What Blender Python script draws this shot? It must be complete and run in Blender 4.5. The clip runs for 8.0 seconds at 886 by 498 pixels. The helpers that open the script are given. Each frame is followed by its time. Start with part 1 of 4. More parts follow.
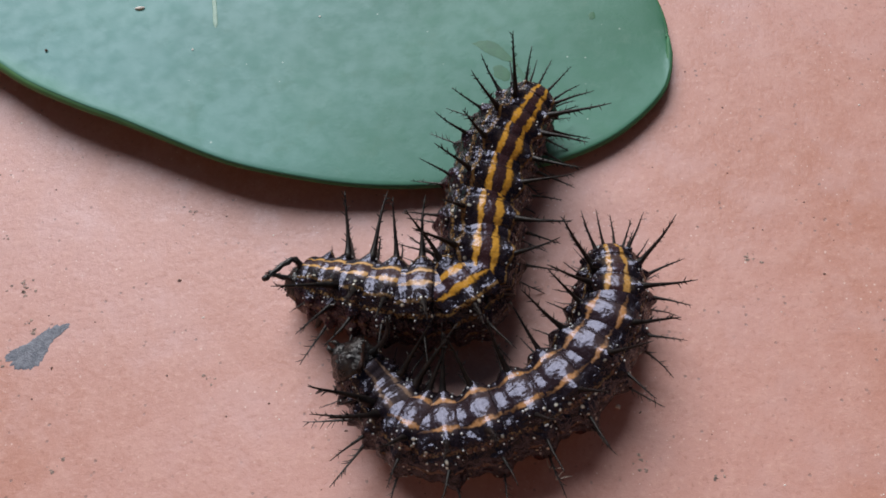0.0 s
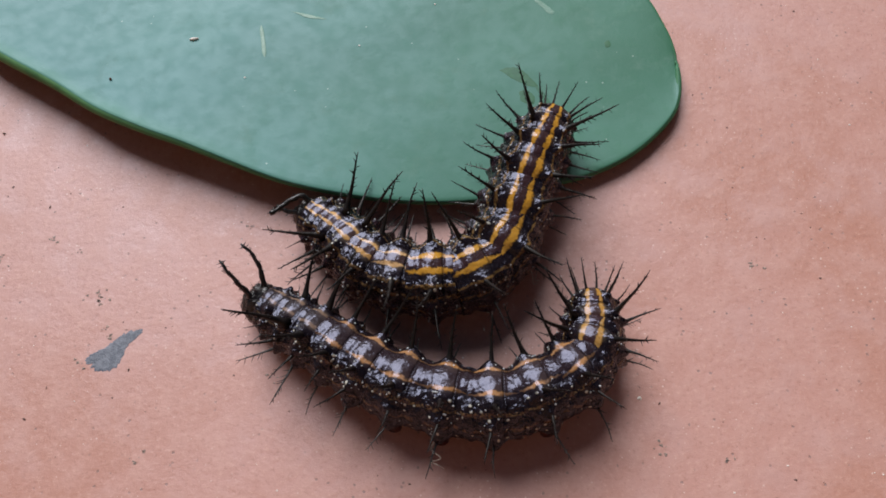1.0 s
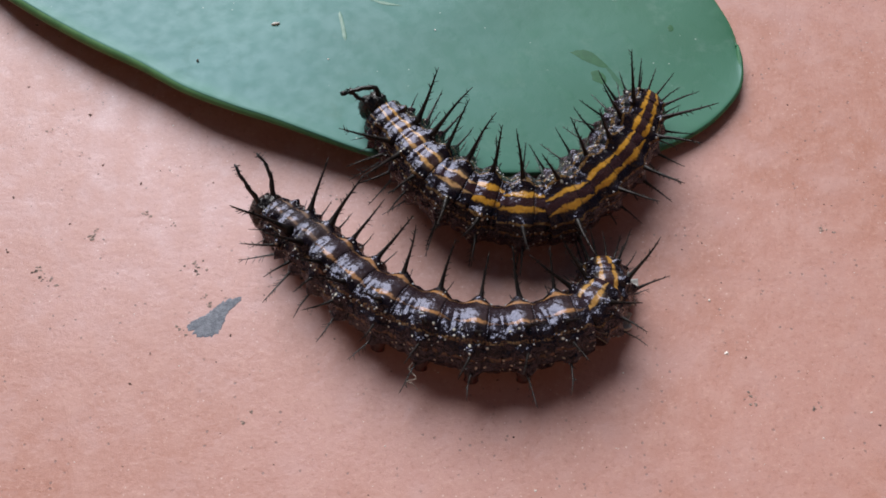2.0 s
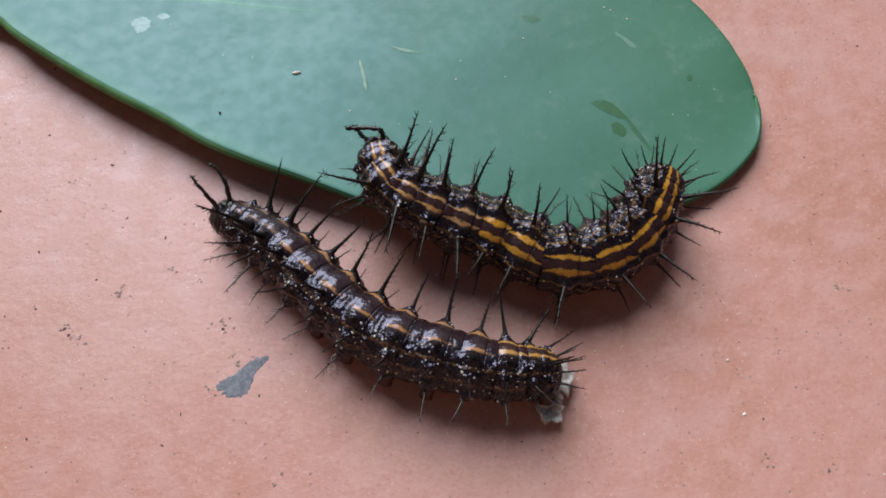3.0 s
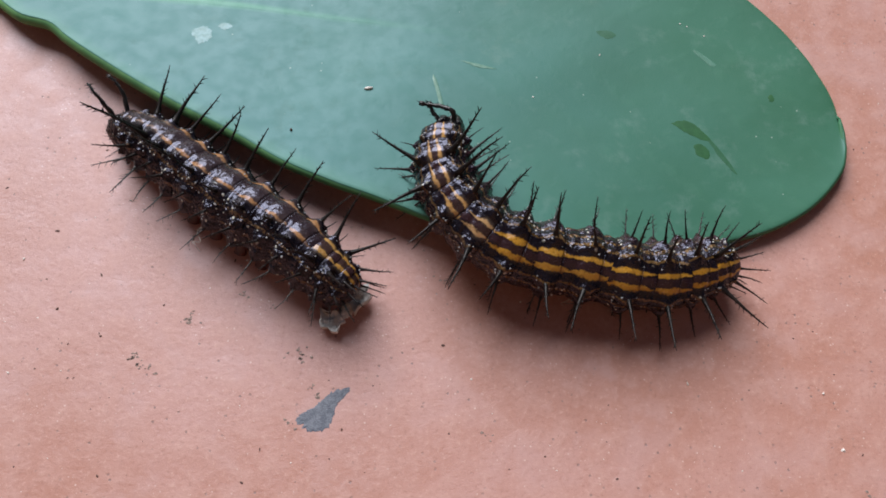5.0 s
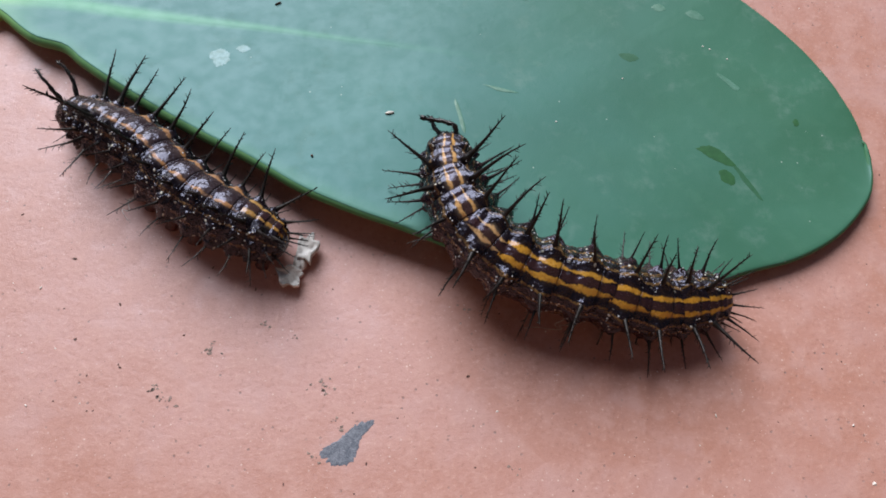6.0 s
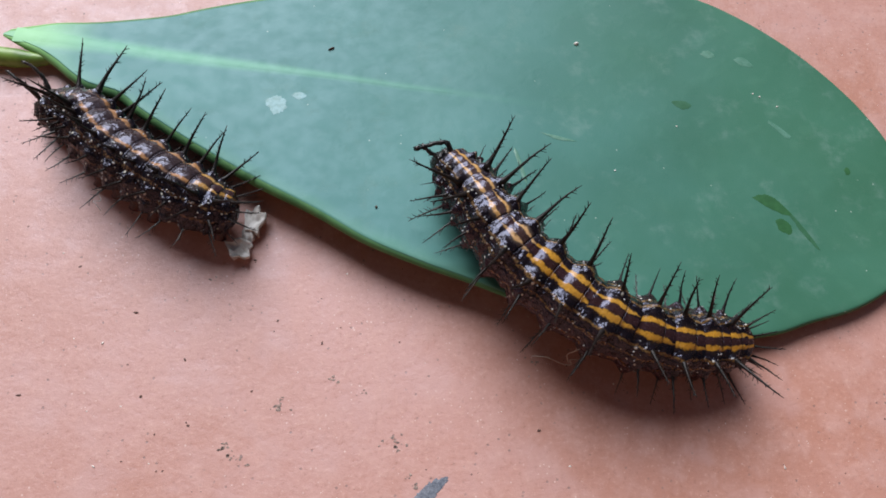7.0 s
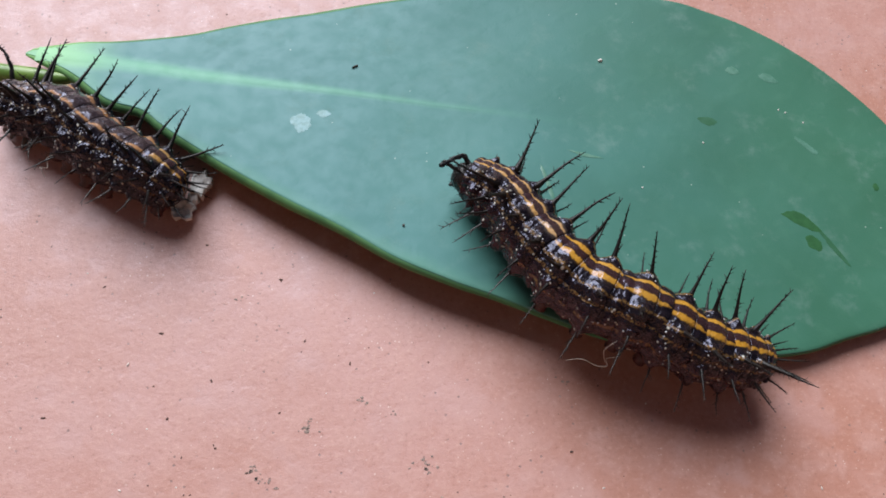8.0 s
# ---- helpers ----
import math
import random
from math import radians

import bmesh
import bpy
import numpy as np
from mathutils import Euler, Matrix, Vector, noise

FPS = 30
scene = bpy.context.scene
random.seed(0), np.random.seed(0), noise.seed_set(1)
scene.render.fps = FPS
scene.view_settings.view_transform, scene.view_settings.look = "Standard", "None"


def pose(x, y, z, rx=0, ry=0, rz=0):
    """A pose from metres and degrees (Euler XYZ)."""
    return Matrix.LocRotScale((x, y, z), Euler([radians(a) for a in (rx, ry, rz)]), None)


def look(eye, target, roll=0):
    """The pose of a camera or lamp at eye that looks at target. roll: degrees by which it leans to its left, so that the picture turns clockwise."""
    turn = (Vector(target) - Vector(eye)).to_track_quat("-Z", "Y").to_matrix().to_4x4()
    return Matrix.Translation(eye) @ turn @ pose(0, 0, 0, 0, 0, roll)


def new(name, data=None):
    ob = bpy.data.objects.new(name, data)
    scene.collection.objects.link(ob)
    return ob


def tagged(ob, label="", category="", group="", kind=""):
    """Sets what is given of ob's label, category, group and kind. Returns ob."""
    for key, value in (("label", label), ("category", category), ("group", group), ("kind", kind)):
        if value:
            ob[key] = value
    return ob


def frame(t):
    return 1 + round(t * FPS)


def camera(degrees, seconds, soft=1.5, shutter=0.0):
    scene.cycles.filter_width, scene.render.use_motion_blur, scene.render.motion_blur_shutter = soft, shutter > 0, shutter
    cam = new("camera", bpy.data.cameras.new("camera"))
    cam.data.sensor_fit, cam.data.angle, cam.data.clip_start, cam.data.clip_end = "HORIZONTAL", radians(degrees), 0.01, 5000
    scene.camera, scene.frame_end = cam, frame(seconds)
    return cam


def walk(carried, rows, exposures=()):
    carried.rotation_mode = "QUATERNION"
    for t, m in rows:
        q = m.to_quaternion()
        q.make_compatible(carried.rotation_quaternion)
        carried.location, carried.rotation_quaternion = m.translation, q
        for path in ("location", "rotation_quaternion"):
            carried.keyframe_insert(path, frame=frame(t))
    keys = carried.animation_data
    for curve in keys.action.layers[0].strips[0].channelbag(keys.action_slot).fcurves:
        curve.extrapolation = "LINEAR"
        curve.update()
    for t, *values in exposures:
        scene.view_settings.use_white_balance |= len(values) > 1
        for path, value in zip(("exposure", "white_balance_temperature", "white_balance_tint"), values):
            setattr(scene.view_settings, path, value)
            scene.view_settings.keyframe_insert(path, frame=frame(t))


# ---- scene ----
MM = 0.001
cam = camera(55.0, 8.0, soft=1.7)

# seconds, eye in millimetres, yaw, pitch, roll in degrees
WAY = [
    (0, (22.42, -22.12, 72.20), 8.63, -64.05, -6.70),
    (0.5, (21.77, -22.45, 72.86), 8.94, -64.76, -6.80),
    (1, (17.97, -24.77, 81.01), 6.80, -64.45, -5.56),
    (1.5, (11.59, -30.57, 86.29), 3.95, -63.20, -3.35),
    (1.7, (7.59, -33.34, 81.44), 2.64, -62.28, -2.51),
    (2.8, (3.29, -25.57, 86.03), 0.80, -64.57, -0.69),
    (3, (1.71, -23.89, 87.47), 0.33, -65.00, -0.27),
    (3.5, (0.00, -23.29, 86.93), -0.00, -64.85, 0.12),
    (4, (-1.66, -23.52, 85.91), -0.53, -64.60, 0.65),
    (4.5, (-7.25, -21.17, 85.73), -2.98, -64.94, 3.11),
    (4.7, (-8.56, -20.19, 85.58), -3.32, -65.39, 3.51),
    (5.8, (-13.01, -16.82, 85.34), -4.97, -65.18, 5.03),
    (6, (-13.24, -15.87, 85.39), -4.59, -65.30, 4.71),
    (6.5, (-16.09, -13.79, 86.70), -6.37, -65.40, 6.32),
    (7, (-23.84, -11.07, 86.72), -9.48, -64.66, 9.02),
    (7.5, (-24.86, -10.68, 86.11), -8.23, -63.90, 7.65),
    (8, (-26.81, -10.50, 85.63), -9.07, -63.47, 8.38),
]


def eye_pose(eye, yaw, pitch, roll):
    e, y, p = Vector(eye) * MM, radians(yaw), radians(pitch)
    ahead = Vector((-math.sin(y) * math.cos(p), math.cos(y) * math.cos(p), math.sin(p)))
    return look(e, e + ahead, roll)


walk(cam, [(t, eye_pose(eye, yaw, pitch, roll)) for t, eye, yaw, pitch, roll in WAY], [(0, -0.18, 6500, 10), (1.7, -0.16, 6450, 10), (3, -0.1, 6400, 10), (5, -0.08, 6350, 10), (8, 0.03, 6250, 10)])

# ---- light: soft daylight that comes from beyond the leaf ----
world = bpy.data.worlds.new("daylight")
scene.world = world
world.use_nodes = True
wn = world.node_tree.nodes
sky = wn.new("ShaderNodeTexSky")
sky.sky_type, sky.sun_disc = "NISHITA", False
sky.sun_elevation, sky.sun_rotation = radians(42), radians(-20)
sky.dust_density = 3.0
wn["Background"].inputs["Strength"].default_value = 0.025
world.node_tree.links.new(sky.outputs[0], wn["Background"].inputs["Color"])
sun_data = bpy.data.lights.new("sun", "SUN")
sun_data.energy, sun_data.angle, sun_data.color = 4.95, radians(44), (0.95, 0.95, 0.97)
sun = new("sun", sun_data)
sun.matrix_world = look((-0.254, 0.698, 0.669), (0, 0, 0))


# ---- materials ----
class Nodes:
    """A short way to write a node material; lengths in its textures are millimetres."""

    def __init__(self, name):
        self.mat = bpy.data.materials.new(name)
        self.mat.use_nodes = True
        self.tree = self.mat.node_tree
        self.bsdf = self.tree.nodes["Principled BSDF"]
        self.place = self.vec("MULTIPLY", self.add("ShaderNodeTexCoord").outputs["Object"], (1000, 1000, 1000))

    def add(self, kind, **values):
        n = self.tree.nodes.new(kind)
        for k, v in values.items():
            setattr(n, k, v)
        return n

    def put(self, socket, value):
        if isinstance(value, bpy.types.NodeSocket):
            self.tree.links.new(value, socket)
        elif value is not None:
            socket.default_value = value

    def vec(self, op, a, b):
        n = self.add("ShaderNodeVectorMath", operation=op)
        self.put(n.inputs[0], a)
        self.put(n.inputs[1], b)
        return n.outputs[0]

    def math(self, op, a, b=None, c=None):
        n = self.add("ShaderNodeMath", operation=op)
        for s, v in zip(n.inputs, (a, b, c)):
            self.put(s, v)
        return n.outputs[0]

    def ramp(self, v, a, b, lo=0.0, hi=1.0):
        n = self.add("ShaderNodeMapRange", interpolation_type="SMOOTHSTEP")
        for s, x in zip(n.inputs, (v, a, b, lo, hi)):
            self.put(s, x)
        return n.outputs[0]

    def noise(self, scale, detail=3.0, rough=0.55, at=None):
        n = self.add("ShaderNodeTexNoise")
        self.put(n.inputs["Vector"], at or self.place)
        n.inputs["Scale"].default_value, n.inputs["Detail"].default_value, n.inputs["Roughness"].default_value = scale, detail, rough
        return n.outputs["Fac"]

    def cells(self, scale, at=None):
        n = self.add("ShaderNodeTexVoronoi", voronoi_dimensions="2D")
        self.put(n.inputs["Vector"], at or self.place)
        n.inputs["Scale"].default_value = scale
        return n.outputs["Distance"], n.outputs["Color"]

    def mix(self, fac, a, b):
        n = self.add("ShaderNodeMix", data_type="RGBA")
        self.put(n.inputs[0], fac)
        self.put(n.inputs[6], a if isinstance(a, bpy.types.NodeSocket) else (*a, 1))
        self.put(n.inputs[7], b if isinstance(b, bpy.types.NodeSocket) else (*b, 1))
        return n.outputs[2]

    def bump(self, height, depth, strength=1.0, under=None):
        n = self.add("ShaderNodeBump")
        n.inputs["Strength"].default_value, n.inputs["Distance"].default_value = strength, depth * MM
        self.put(n.inputs["Height"], height)
        self.put(n.inputs["Normal"], under)
        return n.outputs[0]

    def finish(self, colour, rough, normal=None, **more):
        self.put(self.bsdf.inputs["Base Color"], colour if isinstance(colour, bpy.types.NodeSocket) else (*colour, 1))
        self.put(self.bsdf.inputs["Roughness"], rough)
        self.put(self.bsdf.inputs["Normal"], normal)
        for k, v in more.items():
            self.put(self.bsdf.inputs[k.replace("_", " ")], v)
        return self.mat


def terracotta():
    n = Nodes("terracotta")
    big, mid, fine, grain = n.noise(0.035, 3), n.noise(0.35, 4, 0.6), n.noise(1.9, 5, 0.7), n.noise(7.0, 3, 0.7)
    col = n.mix(n.ramp(big, 0.35, 0.65), (0.49, 0.228, 0.16), (0.545, 0.285, 0.23))
    col = n.mix(n.ramp(mid, 0.42, 0.72, 0, 0.6), col, (0.585, 0.328, 0.268))
    col = n.mix(n.ramp(fine, 0.52, 0.72, 0, 0.48), col, (0.69, 0.42, 0.33))
    col = n.mix(n.ramp(fine, 0.46, 0.29, 0, 0.55), col, (0.36, 0.155, 0.105))
    col = n.mix(n.ramp(grain, 0.6, 0.8, 0, 0.2), col, (0.7, 0.46, 0.38))
    col = n.mix(n.ramp(grain, 0.4, 0.26, 0, 0.18), col, (0.3, 0.13, 0.09))
    col = n.mix(n.ramp(n.noise(0.12, 4, 0.6), 0.48, 0.68, 0, 0.5), col, (0.56, 0.325, 0.285))
    pits, tone = n.cells(0.85)
    chosen = n.ramp(n.noise(0.22, 3), 0.45, 0.6)
    dot = n.math("MULTIPLY", n.ramp(n.math("ADD", pits, n.math("MULTIPLY", n.math("SUBTRACT", grain, 0.5), 0.25)), 0.13, 0.07), n.math("MULTIPLY", chosen, n.ramp(n.add_sep(tone, 0), 0.7, 0.76)))
    col = n.mix(n.math("MULTIPLY", dot, 0.65), col, (0.2, 0.14, 0.12))
    lit, tone2 = n.cells(1.3)
    pale = n.math("MULTIPLY", n.ramp(lit, n.math("ADD", 0.06, n.math("MULTIPLY", n.add_sep(tone2, 2), 0.12)), 0.03), n.ramp(n.add_sep(tone2, 1), 0.66, 0.7))
    pale = n.math("MULTIPLY", pale, n.ramp(n.noise(0.16, 4, 0.6), 0.46, 0.62))
    col = n.mix(n.math("MULTIPLY", pale, 0.75), col, (0.8, 0.62, 0.54))
    h = n.math("ADD", n.math("MULTIPLY", fine, 0.6), n.math("MULTIPLY", grain, 0.4))
    h = n.math("SUBTRACT", h, n.math("MULTIPLY", dot, 0.4))
    return n.finish(col, n.ramp(mid, 0.3, 0.7, 0.4, 0.55), n.bump(h, 0.06, 0.85, n.bump(mid, 0.2, 0.5)), Specular_IOR_Level=0.8, Specular_Tint=(0.72, 0.84, 1.0, 1.0))


def add_sep(self, colour, i):
    s = self.add("ShaderNodeSeparateColor")
    self.put(s.inputs[0], colour)
    return s.outputs[i]


Nodes.add_sep = add_sep


def leaf_green():
    n = Nodes("leaf_green")
    big, mid, fine = n.noise(0.06, 3), n.noise(0.5, 4), n.noise(3.5, 3)
    col = n.mix(n.ramp(big, 0.3, 0.7), (0.045, 0.147, 0.081), (0.056, 0.176, 0.108))
    col = n.mix(n.ramp(mid, 0.5, 0.8, 0, 0.15), col, (0.06, 0.19, 0.11))
    # fine side veins run out from the midrib
    s = n.add("ShaderNodeSeparateXYZ")
    n.put(s.inputs[0], n.place)
    away = n.math("ABSOLUTE", n.math("SUBTRACT", s.outputs[1], n.math("ADD", 46.9, n.math("MULTIPLY", s.outputs[0], -0.142))))
    wave = n.math("SINE", n.math("MULTIPLY", n.math("SUBTRACT", s.outputs[0], n.math("MULTIPLY", away, 1.1)), 1.05))
    vein = n.math("MULTIPLY", n.ramp(wave, 0.0, 1.0), n.ramp(mid, 0.35, 0.7))
    col = n.mix(n.math("MULTIPLY", vein, 0.06), col, (0.1, 0.26, 0.15))
    # bluish sky sheen on the base end, mixed into the leaf's base colour
    sky_sheen = n.math("ADD", s.outputs[0], n.math("MULTIPLY", n.math("SUBTRACT", n.noise(0.05, 3), 0.5), 40.0))
    col = n.mix(n.ramp(sky_sheen, 34, -36, 0.0, 0.6), col, (0.08, 0.23, 0.24))
    pits, tone = n.cells(0.55)
    speck = n.math("MULTIPLY", n.ramp(pits, n.math("ADD", 0.03, n.math("MULTIPLY", n.add_sep(tone, 1), 0.06)), 0.02), n.ramp(n.add_sep(tone, 0), 0.95, 0.97))
    col = n.mix(n.math("MULTIPLY", speck, 0.7), col, (0.45, 0.55, 0.48))
    s2 = n.math("SUBTRACT", s.outputs[1], n.math("ADD", 46.9, n.math("MULTIPLY", s.outputs[0], -0.142)))
    near = n.math("MULTIPLY", n.ramp(n.math("DIVIDE", n.math("ABSOLUTE", s2), n.ramp(s.outputs[0], -60, -25, 1.9, 0.85)), 1.0, 0.0), n.ramp(s.outputs[0], 0, -54, 0.0, 0.85))
    col = n.mix(n.math("MULTIPLY", near, 0.85), col, (0.18, 0.46, 0.26))
    col = n.mix(n.math("MULTIPLY", n.ramp(s.outputs[0], -57, -67, 0.0, 0.95), n.ramp(s2, -2.2, -1.0, 0.4, 1.0)), col, (0.3, 0.6, 0.27))
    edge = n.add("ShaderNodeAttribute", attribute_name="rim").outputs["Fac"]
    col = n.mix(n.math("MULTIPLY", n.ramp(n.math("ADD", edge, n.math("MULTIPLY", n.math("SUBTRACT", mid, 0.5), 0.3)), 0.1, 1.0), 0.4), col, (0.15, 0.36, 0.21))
    dust = n.math("MULTIPLY", n.ramp(n.noise(0.22, 5, 0.7), 0.52, 0.8), 0.2)
    col = n.mix(dust, col, (0.35, 0.45, 0.42))
    rough = n.math("ADD", n.ramp(mid, 0.3, 0.75, 0.44, 0.54), n.math("MULTIPLY", dust, 1.0))
    nor = n.bump(fine, 0.02, 0.4, n.bump(mid, 0.06, 0.3, n.bump(vein, 0.03, 0.4)))
    return n.finish(col, rough, nor, Specular_IOR_Level=0.43, Specular_Tint=(0.66, 0.84, 1.0, 1.0))


def slate():
    """Old blue-grey paint with darker blots and pale specks."""
    n = Nodes("slate_stain")
    mid, fine = n.noise(1.6, 4, 0.65), n.noise(6.0, 3, 0.7)
    col = n.mix(n.ramp(mid, 0.35, 0.65), (0.1, 0.115, 0.15), (0.19, 0.205, 0.245))
    col = n.mix(n.ramp(fine, 0.58, 0.72, 0, 0.5), col, (0.32, 0.33, 0.38))
    col = n.mix(n.ramp(fine, 0.42, 0.3, 0, 0.8), col, (0.05, 0.055, 0.08))
    return n.finish(col, 0.5, n.bump(fine, 0.08, 0.9))


def margin_green():
    """Pale along the base of the leaf, dark green at its tip."""
    n = Nodes("leaf_margin")
    s = n.add("ShaderNodeSeparateXYZ")
    n.put(s.inputs[0], n.place)
    mid = n.noise(0.4, 4)
    pale = n.mix(n.ramp(mid, 0.35, 0.65), (0.075, 0.195, 0.075), (0.11, 0.25, 0.092))
    col = n.mix(n.ramp(n.math("ADD", s.outputs[0], n.math("MULTIPLY", mid, 12.0)), 12, -34), (0.052, 0.178, 0.086), pale)
    col = n.mix(n.ramp(s.outputs[0], -58, -66), col, (0.22, 0.46, 0.16))
    return n.finish(col, 0.58, n.bump(n.noise(3.0), 0.02, 0.5), Specular_IOR_Level=0.25)


def plain(name, a, b, rough, scale=1.5, depth=0.05, **more):
    n = Nodes(name)
    fine, mid = n.noise(scale * 4, 3), n.noise(scale, 4)
    col = n.mix(n.ramp(mid, 0.35, 0.7), a, b)
    return n.finish(col, rough, n.bump(fine, depth, 0.7), **more)


def body_skin(name, stripe, pale, pale_share, base, width, bars, cut_share, dash=0.0, third=0.0, flank=(0.09, 0.022, 0.02), core=(0.04, 0.017, 0.017)):
    """Caterpillar skin: x runs to the head, z to the back; two stripes along the back, thin broken lines on each side."""
    n = Nodes(name)
    s = n.add("ShaderNodeSeparateXYZ")
    n.put(s.inputs[0], n.place)
    x, y, z = s.outputs
    info = n.add("ShaderNodeObjectInfo").outputs["Random"]
    shift = n.add("ShaderNodeCombineXYZ")
    n.put(shift.inputs[0], n.math("MULTIPLY", info, 40.0))
    at = n.vec("ADD", n.place, shift.outputs[0])
    fine, mid = n.noise(4.0, 4, 0.6, at), n.noise(1.1, 3, 0.5, at)
    turn = n.math("ABSOLUTE", n.math("ARCTAN2", y, z))
    ang = n.math("ADD", turn, n.math("ADD", n.math("MULTIPLY", n.math("SUBTRACT", mid, 0.5), 0.2), n.math("MULTIPLY", n.math("SUBTRACT", fine, 0.5), 0.1)))
    # the stripes swell in the middle of each ring
    swell = n.math("MULTIPLY", n.math("MULTIPLY", x, x), 0.011)
    inner, outer = width
    band = n.math("MULTIPLY", n.ramp(n.math("SUBTRACT", ang, swell), inner - 0.025, inner + 0.025), n.ramp(n.math("ADD", ang, swell), outer + 0.03, outer - 0.03))
    if dash:
        band = n.math("MULTIPLY", band, n.ramp(n.math("ABSOLUTE", n.math("ADD", x, n.math("MULTIPLY", n.math("SUBTRACT", mid, 0.5), 3.0))), 1.25, 0.7, 1 - dash, 1.0))
    col = n.mix(n.ramp(mid, 0.3, 0.7), base, tuple(c * 2.2 for c in base))
    col = n.mix(n.ramp(ang, inner + 0.02, inner - 0.05, 0.0, 0.8), col, core)
    col = n.mix(n.math("MULTIPLY", n.ramp(n.math("ADD", ang, n.math("MULTIPLY", n.math("SUBTRACT", fine, 0.5), 0.9)), 0.95, 1.6, 0.0, 0.9), n.ramp(fine, 0.35, 0.6, 0.3, 1.0)), col, flank)
    rear = n.math("MULTIPLY", n.ramp(n.math("ABSOLUTE", n.math("ADD", x, n.math("MULTIPLY", mid, 0.6))), 1.0, 0.3), n.ramp(ang, outer + 0.15, outer - 0.02))
    col = n.mix(n.math("MULTIPLY", n.math("MULTIPLY", rear, n.ramp(ang, 0.05, 0.3, 0.25, 1.0)), pale_share), col, pale)
    paint = n.mix(n.math("ADD", n.ramp(fine, 0.48, 0.75, 0, 0.4), n.math("MULTIPLY", info, 0.3)), stripe, pale)
    col = n.mix(n.math("MULTIPLY", band, n.ramp(fine, 0.25, 0.42, 0.35, 1.0)), col, paint)
    tan = tuple(0.55 * a + 0.45 * b for a, b in zip(stripe, (0.3, 0.22, 0.12)))
    if third:
        thin = n.math("MULTIPLY", n.ramp(ang, 0.54, 0.58), n.ramp(ang, 0.66, 0.62))
        col = n.mix(n.math("MULTIPLY", n.math("MULTIPLY", thin, n.ramp(fine, 0.36, 0.5)), third), col, tan)
    line = n.math("MULTIPLY", n.ramp(ang, 0.88, 0.92), n.ramp(ang, 1.03, 0.99))
    col = n.mix(n.math("MULTIPLY", n.math("MULTIPLY", line, n.ramp(fine, 0.42, 0.58)), 0.45), col, tan)
    line2 = n.math("MULTIPLY", n.ramp(ang, 1.42, 1.47), n.ramp(ang, 1.58, 1.53))
    col = n.mix(n.math("MULTIPLY", n.math("MULTIPLY", line2, n.ramp(mid, 0.42, 0.55)), 0.35), col, tan)
    fold = n.math("SINE", n.math("MULTIPLY", n.math("ADD", x, n.math("MULTIPLY", fine, 0.15)), bars))
    if dash > 0.45 and bars > 4:
        cut = n.math("MULTIPLY", n.ramp(fold, 0.8, 0.99), n.ramp(n.math("ABSOLUTE", x), 0.2, 0.6))
    else:
        at_fold = n.math("ABSOLUTE", n.math("ADD", x, n.math("ADD", 0.92, n.math("MULTIPLY", fine, 0.2))))
        cut = n.ramp(at_fold, 0.13, 0.05)
    col = n.mix(n.math("MULTIPLY", cut, cut_share), col, base)
    flat = n.add("ShaderNodeCombineXYZ")
    n.put(flat.inputs[0], n.math("ADD", x, n.math("MULTIPLY", info, 40.0)))
    n.put(flat.inputs[1], n.math("MULTIPLY", n.math("ARCTAN2", y, z), 3.5))
    far, tone = n.cells(1.25, at=flat.outputs[0])
    dot = n.math("MULTIPLY", n.ramp(far, n.math("ADD", 0.15, n.math("MULTIPLY", n.add_sep(tone, 1), 0.12)), 0.08), n.ramp(n.add_sep(tone, 0), 0.8, 0.83))
    dot = n.math("MULTIPLY", dot, n.ramp(ang, outer + 0.1, outer + 0.25))
    col = n.mix(dot, col, (0.6, 0.58, 0.5))
    h = n.math("ADD", n.math("MULTIPLY", fine, n.ramp(turn, outer, outer + 0.25, 0.025, 0.42)), n.math("MULTIPLY", dot, 0.9))
    h = n.math("SUBTRACT", h, n.math("MULTIPLY", cut, 0.9))
    wrinkle = n.math("MULTIPLY", n.noise(1.1, 2, 0.45, at), n.ramp(turn, outer, outer + 0.4, 0.24, 1.0))
    nor = n.bump(h, 0.09, 0.85, n.bump(wrinkle, 0.85, 0.9))
    return n.finish(col, n.ramp(fine, 0.3, 0.65, 0.15, 0.28), nor, Specular_IOR_Level=0.54, Specular_Tint=(0.7, 0.74, 1.0, 1.0))


TILE = terracotta()
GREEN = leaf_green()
RIM = margin_green()
STALK = plain("leaf_stalk", (0.1, 0.2, 0.03), (0.2, 0.33, 0.06), 0.4, 0.5, 0.05)
STREAK = plain("wet_streak", (0.034, 0.12, 0.052), (0.042, 0.138, 0.068), 0.46, 1.2, 0.02, Specular_IOR_Level=0.4, Specular_Tint=(0.66, 0.84, 1.0, 1.0))
WET = plain("wet_patch", (0.026, 0.1, 0.03), (0.034, 0.124, 0.038), 0.46, 1.2, 0.02, Specular_IOR_Level=0.4, Specular_Tint=(0.66, 0.84, 1.0, 1.0))
CHALK = plain("chalky_scar", (0.08, 0.23, 0.225), (0.13, 0.31, 0.34), 0.42, 1.6, 0.02)
HAZE = plain("faint_scar", (0.07, 0.2, 0.135), (0.105, 0.25, 0.185), 0.42, 1.6, 0.03)
SLATE = slate()
GREY = plain("grey_lichen", (0.2, 0.16, 0.14), (0.5, 0.36, 0.3), 0.8, 5.0, 0.12)
DARK = plain("dark_grit", (0.09, 0.055, 0.045), (0.2, 0.12, 0.09), 0.75, 4.0, 0.1)
